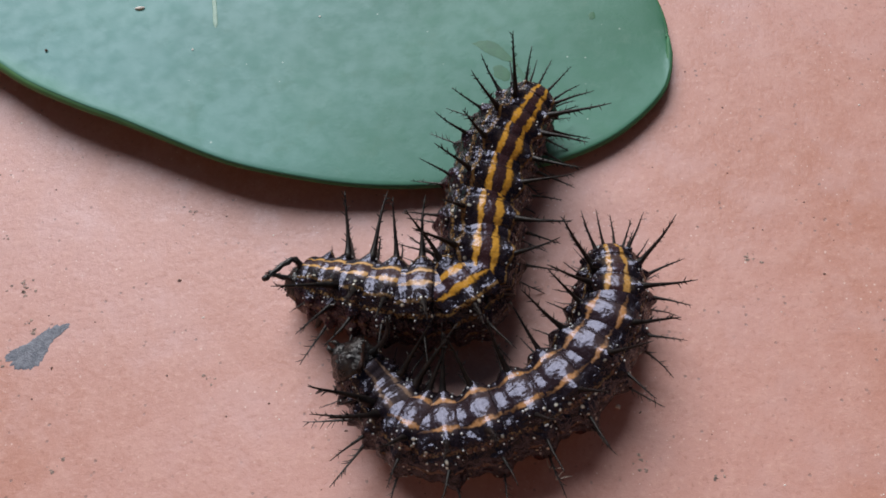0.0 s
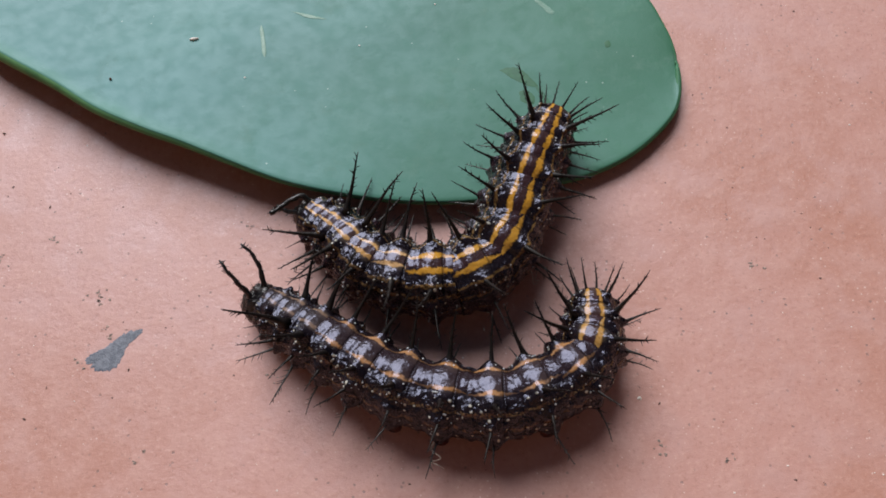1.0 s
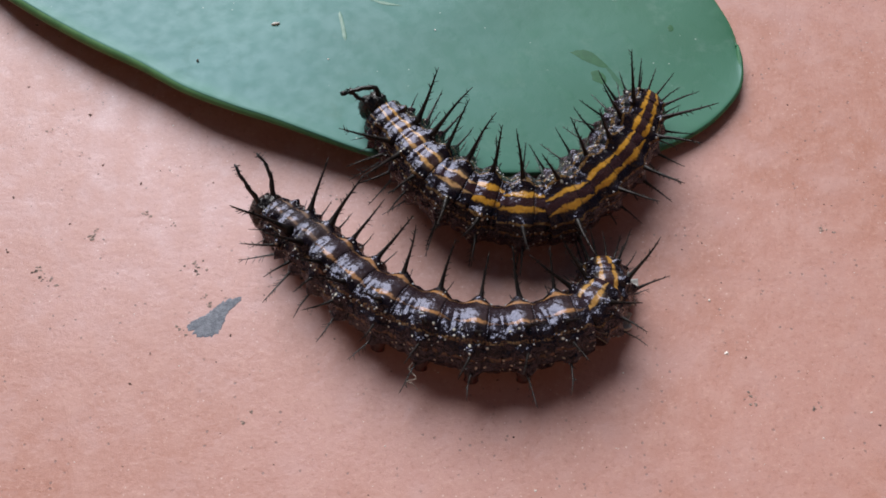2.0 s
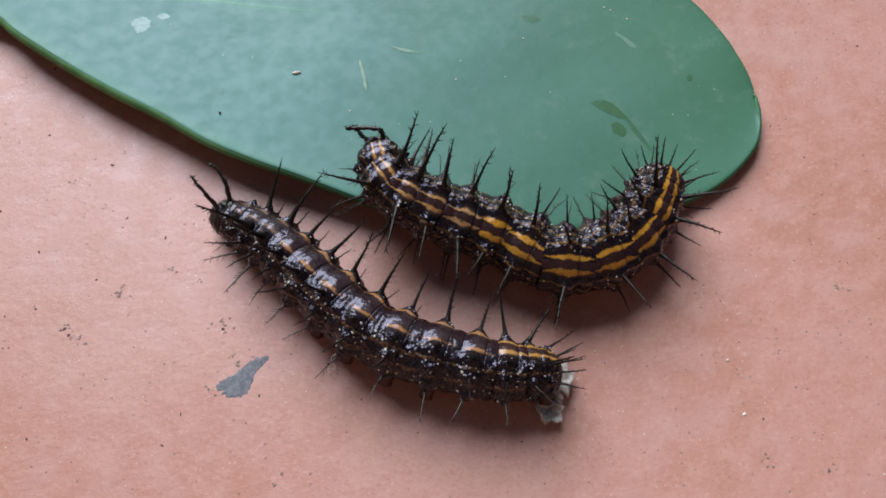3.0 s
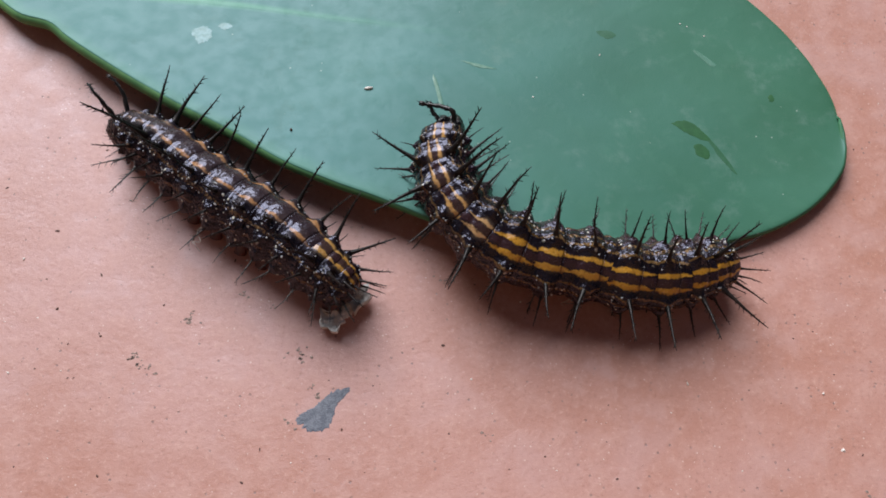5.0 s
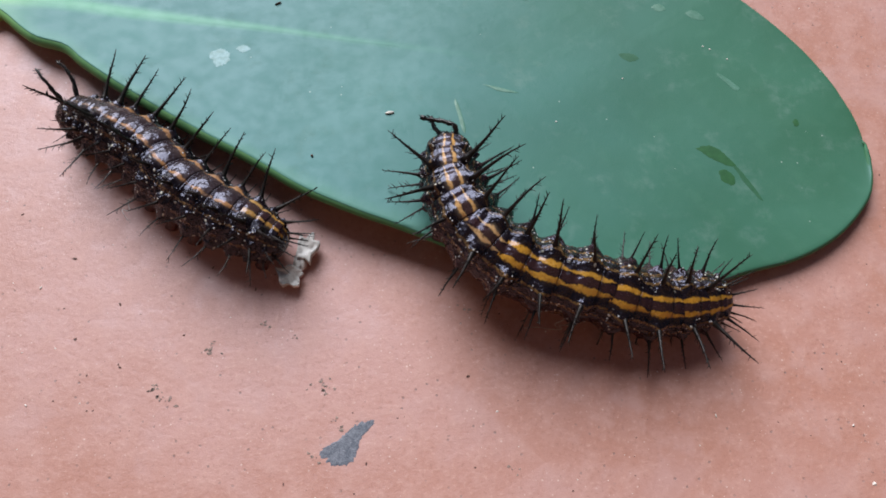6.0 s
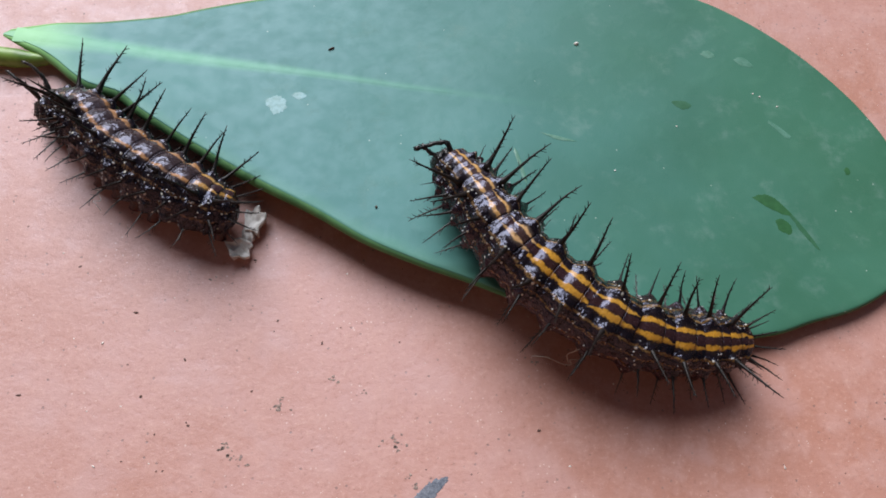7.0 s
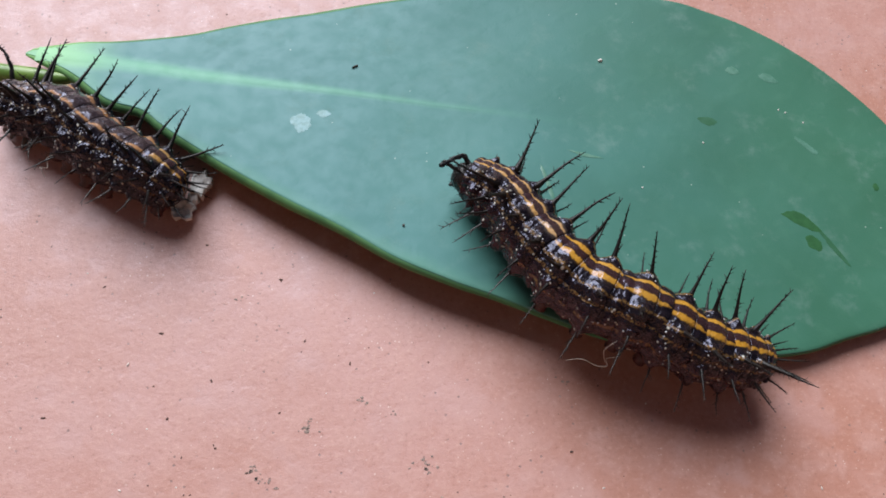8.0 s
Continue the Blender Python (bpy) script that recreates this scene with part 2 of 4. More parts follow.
WHITE = plain("white_grit", (0.72, 0.66, 0.6), (0.86, 0.82, 0.77), 0.6, 3.0, 0.01)
THORN = plain("black_spine", (0.006, 0.005, 0.005), (0.02, 0.014, 0.012), 0.38, 2.0, 0.04, Specular_IOR_Level=0.25)
# low spines: the grey sheen of their lit shafts is put into the colour
LOW_THORN = plain("sheen_grey_spine", (0.012, 0.01, 0.01), (0.07, 0.062, 0.058), 0.35, 1.6, 0.04, Specular_IOR_Level=0.5)
SOCKET = plain("pale_socket", (0.3, 0.31, 0.31), (0.62, 0.64, 0.62), 0.4, 2.5, 0.12)
GRANULE = plain("pale_granule", (0.36, 0.37, 0.38), (0.62, 0.63, 0.64), 0.25, 3.0, 0.02)
HORN = plain("horn_black", (0.005, 0.005, 0.006), (0.016, 0.013, 0.012), 0.28, 2.0, 0.06)
SHELL = plain("head_capsule", (0.006, 0.005, 0.006), (0.03, 0.024, 0.022), 0.17, 1.0, 0.18)
EYE = plain("eye_black", (0.004, 0.004, 0.004), (0.006, 0.006, 0.006), 0.08, 1.0, 0.0)
FLESH = plain("maroon_leg", (0.035, 0.009, 0.009), (0.09, 0.02, 0.017), 0.32, 1.5, 0.12)
CRUST = plain("pale_crust", (0.46, 0.44, 0.42), (0.76, 0.75, 0.73), 0.55, 0.7, 0.3)
SILK = plain("silk_grey", (0.4, 0.35, 0.3), (0.6, 0.55, 0.48), 0.5, 2.0, 0.02)
BOUNCE_WALL = plain("brown_bounce_wall", (0.2, 0.1, 0.048), (0.27, 0.135, 0.068), 0.85, 0.05, 0.6)
BROWN = (0.0065, 0.004, 0.005)
SKIN_ORANGE = body_skin("orange_striped_skin", (0.34, 0.155, 0.04), (0.4, 0.29, 0.25), 0.07, BROWN, (0.32, 0.43), 3.4, 0.35, 0.7, 0.0, (0.013, 0.008, 0.008), (0.024, 0.013, 0.015))
SKIN_ORANGE_FRONT = body_skin("orange_fore_skin", (0.16, 0.095, 0.05), (0.3, 0.22, 0.19), 0.22, BROWN, (0.22, 0.33), 4.4, 0.8, 0.75, 0.0, (0.018, 0.01, 0.009), (0.03, 0.022, 0.024))
SKIN_ORANGE_REAR = body_skin("orange_tail_skin", (0.4, 0.2, 0.035), (0.42, 0.3, 0.16), 0.15, BROWN, (0.17, 0.32), 3.4, 0.5, 0.1, 0.0, (0.02, 0.011, 0.01))
SKIN_YELLOW = body_skin("yellow_striped_skin", (0.5, 0.242, 0.022), (0.5, 0.3, 0.08), 0.04, BROWN, (0.13, 0.285), 3.4, 0.45, 0.12, 0.4, (0.045, 0.0125, 0.0125))
SKIN_YELLOW_FRONT = body_skin("yellow_fore_skin", (0.52, 0.28, 0.075), (0.56, 0.42, 0.3), 0.13, BROWN, (0.12, 0.225), 4.6, 0.8, 0.25, 0.3, (0.05, 0.014, 0.014))


# ---- building ----
def mesh_of(name, bm, *materials, smooth=True):
    me = bpy.data.meshes.new(name)
    bmesh.ops.recalc_face_normals(bm, faces=bm.faces)
    bm.to_mesh(me)
    bm.free()
    for m in materials:
        me.materials.append(m)
    if smooth:
        me.polygons.foreach_set("use_smooth", [True] * len(me.polygons))
    return me


def part(name, data, material, parent, label="", m=None):
    """One mesh object under a thing or a part."""
    me = mesh_of(name, data, material) if isinstance(data, bmesh.types.BMesh) else data
    ob = new(name, me)
    ob.parent = parent
    if m is not None:
        ob.matrix_basis = m
    return tagged(ob, label)


def empty(name, m=None):
    ob = new(name)
    ob.empty_display_size = 0.005
    if m is not None:
        ob.matrix_world = m
    return ob


def tube(bm, points, radii, sides=8, close=True, mat=0):
    """A round bar along the points, in metres, with a radius at each."""
    rings, side = [], None
    for i, p in enumerate(points):
        d = (points[min(i + 1, len(points) - 1)] - points[max(i - 1, 0)]).normalized()
        if side is None:
            side = d.orthogonal().normalized()
        side = (side - d * side.dot(d)).normalized()
        up = d.cross(side)
        rings.append([bm.verts.new(p + (side * math.cos(a) + up * math.sin(a)) * radii[i]) for a in (2 * math.pi * k / sides for k in range(sides))])
    for r, q in zip(rings, rings[1:]):
        for k in range(sides):
            bm.faces.new((r[k], r[(k + 1) % sides], q[(k + 1) % sides], q[k])).material_index = mat
    if close:
        bm.faces.new(rings[0][::-1]).material_index = mat
        bm.faces.new(rings[-1]).material_index = mat


def lump(bm, at, size, rough, seed, level=2, mat=0):
    """An uneven pebble-like lump; at and size in metres."""
    made = bmesh.ops.create_icosphere(bm, subdivisions=level, radius=1.0)["verts"]
    for v in made:
        k = 1 + rough * noise.noise(v.co * 1.7 + Vector((seed, seed * 0.7, 3.1))) + 0.5 * rough * noise.noise(v.co * 4.3 + Vector((seed, 1.3, seed)))
        v.co = Vector((v.co.x * size[0], v.co.y * size[1], v.co.z * size[2])) * k + Vector(at)
    for f in {f for v in made for f in v.link_faces}:
        f.material_index = mat


# ---- floor ----
def floor_sheet():
    bm = bmesh.new()
    edges = [-0.4, -0.2, -0.1] + [-0.1 + 0.02 * k for k in range(1, 11)] + [0.2, 0.4]
    grid = [[bm.verts.new((x, y + 0.03, 0)) for x in edges] for y in edges]
    for a, b in zip(grid, grid[1:]):
        for i in range(len(edges) - 1):
            bm.faces.new((a[i], a[i + 1], b[i + 1], b[i]))
    return tagged(new("floor", mesh_of("floor", bm, TILE)), "matt terracotta floor tile with fine pits and grit", "floor", kind="structure")


FLOOR = floor_sheet()


def flake(name, outline, material, label, parent, height=0.05, seed=1.0, at_height=None, ragged=1.0):
    """A thin crust on a surface: an outline in millimetres, its edge ragged, domed a little."""
    bm = bmesh.new()
    c = Vector((sum(p[0] for p in outline) / len(outline), sum(p[1] for p in outline) / len(outline)))
    ring = []
    start = ((outline[0][0] + outline[-1][0]) / 2, (outline[0][1] + outline[-1][1]) / 2)
    for w in along([start, *outline, start], int((4 if ragged <= 1 else 12) * len(outline)) + 1)[:-1]:
        d = w - c
        ring.append(c + d * (1 + 0.1 * ragged * noise.noise(Vector((w.x * 1.9, w.y * 1.9, seed))) + 0.14 * ragged * noise.noise(Vector((w.x * 4, w.y * 4, seed)))))
    level = at_height or (lambda x, y: 0.0)
    rows = []
    for share, h in ((1.0, -0.02), (0.97, 0.5), (0.85, 1.0), (0.5, 1.0), (0.2, 1.0)):
        rows.append([bm.verts.new(((c.x + (w.x - c.x) * share) * MM, (c.y + (w.y - c.y) * share) * MM, (level(c.x + (w.x - c.x) * share, c.y + (w.y - c.y) * share) + 0.01 + height * h) * MM)) for w in ring])
    n = len(ring)
    for a, b in zip(rows, rows[1:]):
        for k in range(n):
            bm.faces.new((a[k], a[(k + 1) % n], b[(k + 1) % n], b[k]))
    bm.faces.new(rows[-1])
    return part(name, bm, material, parent, label)


# ---- leaf ----
LEAF_LOW = ((-69.3, 56.3), (-67.3, 55), (-64.5, 53.5), (-62.4, 51.9), (-60.2, 49.8), (-58, 48.2), (-55, 47.2), (-53.6, 46.3), (-52, 44.7), (-49, 42.4), (-43.8, 38.9), (-37.6, 35.1), (-31.2, 31.57), (-25.5, 28.03), (-19.5, 25.37), (-15.4, 23.91), (-9.7, 21.66), (-3.6, 19.45), (2.2, 18.31), (8, 17.8), (14, 18), (19, 18.7), (23.2, 20.1), (28.1, 21.5), (32.2, 23.5), (35.3, 25.9), (38, 29), (39, 31.2), (39.4, 33.8), (39.4, 36.5))
LEAF_UP = ((-69.3, 56.6), (-68.4, 57.4), (-66, 58.1), (-63.3, 58.9), (-59.9, 59.3), (-56.6, 59.8), (-53.3, 60.4), (-49.9, 61.1), (-46.5, 62.1), (-43.1, 63.0), (-39.6, 63.9), (-36.1, 64.7), (-26.9, 66.9), (-12, 69.0), (0, 69.3), (10.9, 68.1), (15.8, 66.4), (19.4, 64.9), (22.9, 62.6), (26.1, 60.0), (29.2, 57.2), (32.2, 54.0), (34.9, 50.4), (37.1, 46.2), (38.1, 43.4), (38.8, 41.2), (39.2, 39), (39.4, 36.5))
LEAF_RIB = ((-68, 56.4), (-61.3, 55.7), (-54.9, 54.8), (-45.3, 53.4), (-35.4, 51.9), (-25.3, 50.4), (-15.3, 49.0), (0.0, 46.6), (19.9, 42.2), (40.7, 36.4))


def along(points, n):
    """n points evenly along a smooth line through the given ones (plane or space)."""
    pts = [Vector(p) for p in points]
    dense = []
    for i in range(len(pts) - 1):
        a, b, c, d = pts[max(i - 1, 0)], pts[i], pts[i + 1], pts[min(i + 2, len(pts) - 1)]
        for k in range(12):
            t = k / 12
            dense.append(0.5 * (2 * b + (c - a) * t + (2 * a - 5 * b + 4 * c - d) * t * t + (3 * b - a - 3 * c + d) * t ** 3))
    dense.append(pts[-1])
    far = [0.0]
    for p, q in zip(dense, dense[1:]):
        far.append(far[-1] + (q - p).length)
    out, j = [], 0
    for k in range(n):
        s = far[-1] * k / (n - 1)
        while j < len(far) - 2 and far[j + 1] < s:
            j += 1
        w = (s - far[j]) / max(far[j + 1] - far[j], 1e-9)
        out.append(dense[j].lerp(dense[j + 1], min(max(w, 0), 1)))
    return out


def edge_y(line, x):
    for (ax, ay), (bx, by) in zip(line, line[1:]):
        if ax <= x <= bx:
            return ay + (by - ay) * (x - ax) / (bx - ax)
    return line[0][1] if x < line[0][0] else line[-1][1]


def leaf_height(x, y):
    """The leaf's upper face over the floor, in millimetres: its near margin stands up, its far one lies down."""
    a, b = edge_y(LEAF_LOW, x), edge_y(LEAF_UP, x)
    v = min(max((y - a) / max(b - a, 0.1), 0), 1)
    k = min(max((30 - x) / 55, 0), 1)
    k = k * k * (3 - 2 * k) * (1 - 0.29 * min(max((4 - x) / 40, 0), 1))
    r = edge_y(LEAF_RIB, x)
    wide = min(1, (b - a) / 20) if x < 0 else 1
    wide = wide * wide * (3 - 2 * wide)
    trough = 0.25 * math.exp(-((y - r) / 4) ** 2) * min(max((10 - x) / 60, 0), 1) * wide
    return 1.2 + 0.9 * (1 - wide) + (0.6 + 3.6 * k) * (1 - v) ** 1.2 * wide - trough + 0.25 * noise.noise(Vector((x * 0.07, y * 0.09, 2.0)))


def fleshy_leaf():
    thing = empty("leaf", pose(0, 0, 0))
    n = 120
    cuts = [0, 0.004, 0.012] + [0.03 + 0.94 * k / 36 for k in range(37)] + [0.988, 0.996, 1]
    m = len(cuts) - 1
    dip = [0.14, 0.05, 0.01] + [0] * (m - 5) + [0.01, 0.05, 0.14]
    low, up = along(LEAF_LOW, n), along(LEAF_UP, n)
    bm = bmesh.new()
    top, under = [], []
    for c, d in zip(low, up):
        inset = 0.08 + 0.5 * min(max(-c.x / 38, 0), 1)
        a, b = c.lerp(d, min(0.25, inset / max((d - c).length, 0.1))), d.lerp(c, min(0.25, inset / max((d - c).length, 0.1)))
        top.append([bm.verts.new((*(w := a.lerp(b, cuts[k])) * MM, (leaf_height(w.x, w.y) - dip[k]) * MM)) for k in range(m + 1)])
        under.append([bm.verts.new((*(w := a.lerp(b, 0.003 + 0.994 * cuts[k])) * MM, (leaf_height(w.x, w.y) - 0.55 - 0.25 * math.sin(math.pi * cuts[k])) * MM)) for k in range(m + 1)])
    for i in range(n - 1):
        for k in range(m):
            bm.faces.new((top[i][k], top[i + 1][k], top[i + 1][k + 1], top[i][k + 1]))
            bm.faces.new((under[i][k], under[i][k + 1], under[i + 1][k + 1], under[i + 1][k]))
        bm.faces.new((top[i][0], under[i][0], under[i + 1][0], top[i + 1][0]))
        bm.faces.new((top[i][m], top[i + 1][m], under[i + 1][m], under[i][m]))
    bmesh.ops.remove_doubles(bm, verts=bm.verts, dist=1e-6)
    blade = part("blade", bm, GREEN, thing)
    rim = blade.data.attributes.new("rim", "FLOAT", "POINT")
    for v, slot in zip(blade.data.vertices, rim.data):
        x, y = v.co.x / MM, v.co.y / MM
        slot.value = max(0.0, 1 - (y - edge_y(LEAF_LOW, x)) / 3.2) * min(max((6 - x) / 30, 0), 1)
    for line, other in ((low, up), (up, low)):
        bm = bmesh.new()
        last = n - 1
        thick = [(0.35 if k == last else 0.75 if k == last - 1 else min(1.0, 0.2 + 0.13 * k)) * (0.38 + 0.37 * min(max((0 - p.x) / 38, 0), 1)) for k, p in enumerate(line)]
        inside = [p + (q - p).normalized() * min(h, 0.3 * (q - p).length) if (q - p).length > 1e-4 else p for p, q, h in zip(line, other, thick)]
        tube(bm, [Vector((*p * MM, (leaf_height(p.x, p.y) - h - 0.06) * MM)) for p, h in zip(inside, thick)], [h * MM for h in thick], 14)
        part("margin", bm, RIM, thing, "pale yellow-green rounded leaf margin")
    bm = bmesh.new()
    rib = along(LEAF_RIB[:7], 70)
    strip = []
    for i, p in enumerate(rib):
        d = (rib[min(i + 1, 69)] - rib[max(i - 1, 0)]).normalized()
        half, rise = 1.1 - 0.8 * i / 69, 0.05 - 0.035 * i / 69
        row = []
        for k in range(9):
            w = k / 4 - 1
            q = p + Vector((-d.y, d.x)) * half * w
            row.append(bm.verts.new((*q * MM, (leaf_height(q.x, q.y) - 0.03 + (rise + 0.03) * (1 - w * w)) * MM)))
        strip.append(row)
    for a, b in zip(strip, strip[1:]):
        for k in range(8):
            bm.faces.new((a[k], a[k + 1], b[k + 1], b[k]))
    part("midrib", bm, GREEN, thing, "light green midrib that fades into the blade")
    bm = bmesh.new()
    stalk = along(((-62.4, 53.4, 1.5), (-64.5, 53.4, 1.25), (-66.7, 53.5, 1.15), (-70, 53.9, 1.15), (-74, 54.3, 1.15), (-85, 54.8, 1.15), (-97, 55.6, 1.15)), 60)
    tube(bm, [p * MM for p in stalk], [(0.25 + 0.9 * min(i / 9, 1) ** 0.7) * MM for i in range(60)], 16)
    part("stalk", bm, STALK, thing, "thick olive-green leaf stalk")
    on = leaf_height
    flake("wet_patch", [(19.3, 35.7), (20.6, 36.1), (21.9, 35.6), (23.0, 34.3), (23.6, 33.3), (22.6, 33.4), (21.6, 33.9), (20.4, 34.6)], WET, "dark wet patch", thing, 0.006, 2, on)
    flake("wet_patch", [(23.1, 33.7), (23.7, 33.3), (25.0, 31.2), (26.0, 29.1), (25.7, 29.1), (24.3, 31.1)], STREAK, "faint dark streak run down from the wet patch", thing, 0.004, 4, on)
    flake("wet_patch", [(21.5, 32.6), (22.4, 32.8), (23.3, 31.7), (22.7, 30.8), (21.6, 31.5)], WET, "dark wet patch", thing, 0.006, 3, on)
    flake("wet_patch", [(31.3, 39.7), (31.9, 39.9), (32.0, 39.1), (31.5, 38.9)], WET, "dark spot", thing, 0.006, 5, on, 2.0)
    flake("scar", [(-37.7, 46.9), (-36.5, 47.9), (-35.4, 47.3), (-35.2, 46.0), (-36.5, 45.1)], CHALK, "pale dried blotch", thing, 0.006, 6, on, 1.2)
    flake("scar", [(-34.7, 48.0), (-33.8, 48.5), (-32.9, 47.9), (-33.8, 47.3)], CHALK, "pale dried blotch", thing, 0.006, 7, on, 1.2)
    flake("scar", [(-8.8, 40.6), (-8.4, 40.6), (-7.5, 36.6), (-7.9, 36.4)], HAZE, "pale scratch", thing, 0.02, 8, on)
    flake("scar", [(-5.5, 43.5), (-3.5, 43.1), (-1.2, 42.4), (-3.4, 42.5)], HAZE, "pale scratch", thing, 0.02, 9, on)
    flake("scar", [(23.2, 46.3), (23.7, 46.4), (25.7, 44.4), (25.1, 44.0)], HAZE, "faint pale scratch", thing, 0.01, 10, on)
    flake("wet_patch", [(11.4, 48.9), (13.0, 49.0), (13.8, 48.3), (12.8, 47.7), (11.8, 48.2)], STREAK, "faint dark blotch", thing, 0.004, 13, on)
    flake("scar", [(16.3, 56.5), (17.4, 57.1), (18.2, 56.2), (17.1, 55.8)], HAZE, "faint pale blotch", thing, 0.01, 11, on)
    flake("scar", [(20.5, 55.7), (21.9, 56.1), (23.0, 54.7), (21.5, 54.7)], HAZE, "faint pale blotch", thing, 0.01, 12, on)
    for x, y in ((22.1, 50.5), (22.9, 50.1), (24.9, 48.7), (11.5, 45.2), (-9.5, 33.2), (3.0, 38.5)):
        flake("speck", [(x - 0.12, y), (x, y + 0.1), (x + 0.13, y + 0.02), (x, y - 0.1)], WHITE, "tiny white speck", thing, 0.05, x, on)
    for x, y, sx, sy, mat, name in ((-16.2, 38.7, 0.5, 0.17, WHITE, "white_crumb"), (-30.3, 55.4, 0.42, 0.08, DARK, "dark_crumb"), (0.3, 57.4, 0.3, 0.2, WHITE, "white_crumb"), (-24.6, 32.5, 0.14, 0.12, DARK, "dark_crumb")):
        bm = bmesh.new()
        lump(bm, (0, 0, 0), (sx * MM, sy * MM, 0.16 * MM), 0.3, x, 3)
        ob = new(name, mesh_of(name, bm, mat))
        ob.matrix_world = pose(x * MM, y * MM, (on(x, y) + 0.1) * MM, 0, 0, 30 if mat == DARK else 12)
        tagged(ob, "tiny %s crumb lying on the green leaf" % ("white" if mat == WHITE else "dark"), "crumb", "crumbs on the leaf")
    return tagged(thing, "thick waxy dark green leaf lying on the tile", "leaf")


fleshy_leaf()

# ---- caterpillars ----
SHARES = (0.6, 0.7, 0.85, 1.0, 1.1, 1.25, 1.35, 1.35, 1.3, 1.15, 0.9, 0.7, 0.55)
RADII = (2.0, 2.5, 2.95, 3.3, 3.55, 3.65, 3.65, 3.65, 3.6, 3.5, 3.3, 2.9, 2.3)
SPINE_ANGLES = (36, -36, 74, -74, 112, -112)


def spine_mesh(seed, length, bend, hairs, socket=False):
    """A thin black spine on a cone-shaped foot, with short side hairs."""
    rnd = random.Random(seed)
    bm = bmesh.new()
    pts, radii = [], []
    for k in range(11):
        s = k / 10
        pts.append(Vector((bend * length * s * s * 0.22 + 0.012 * length * math.sin(6 * s + seed) * s, 0.012 * length * math.sin(5 * s + seed * 2) * s, length * s - 0.3)) * MM)
        radii.append((0.3 * math.exp(-s * 9) + (0.105 if socket else 0.165) * (1 - s) ** 0.8 + 0.028) * MM)
    tube(bm, pts, radii, 8)
    for i in range(hairs):
        s = 0.2 + 0.74 * i / hairs + rnd.uniform(-0.03, 0.03)
        j = min(int(s * 10), 9)
        p = pts[j].lerp(pts[j + 1], s * 10 - j)
        a, out = rnd.uniform(0, 6.28), rnd.uniform(0.25, 0.7) * (1.15 - 0.4 * s) * (1.35 if socket else 1.0)
        d = Vector((math.cos(a), math.sin(a), rnd.uniform(0.5, 1.3))).normalized() * out * MM
        tube(bm, [p, p + d * 0.5 + Vector((0, 0, 0.03 * MM)), p + d], [0.055 * MM, 0.04 * MM, 0.016 * MM], 4)
    if socket:
        lump(bm, (0, 0, 0.02 * MM), (0.52 * MM, 0.46 * MM, 0.36 * MM), 0.5, seed + 2.0, 2, 1)
    return mesh_of("spine", bm, LOW_THORN if socket else THORN, SOCKET)


SPINES = [spine_mesh(s, 5.3 + 0.3 * (s % 3), (-0.3, 0.15, -0.1, 0.25, -0.4, 0.0)[s], 16 + s % 4) for s in range(6)]
LOW_SPINES = [spine_mesh(s + 20, 4.9 + 0.3 * (s % 3), (0.5, -0.4, 0.2)[s], 10 + s, True) for s in range(3)]


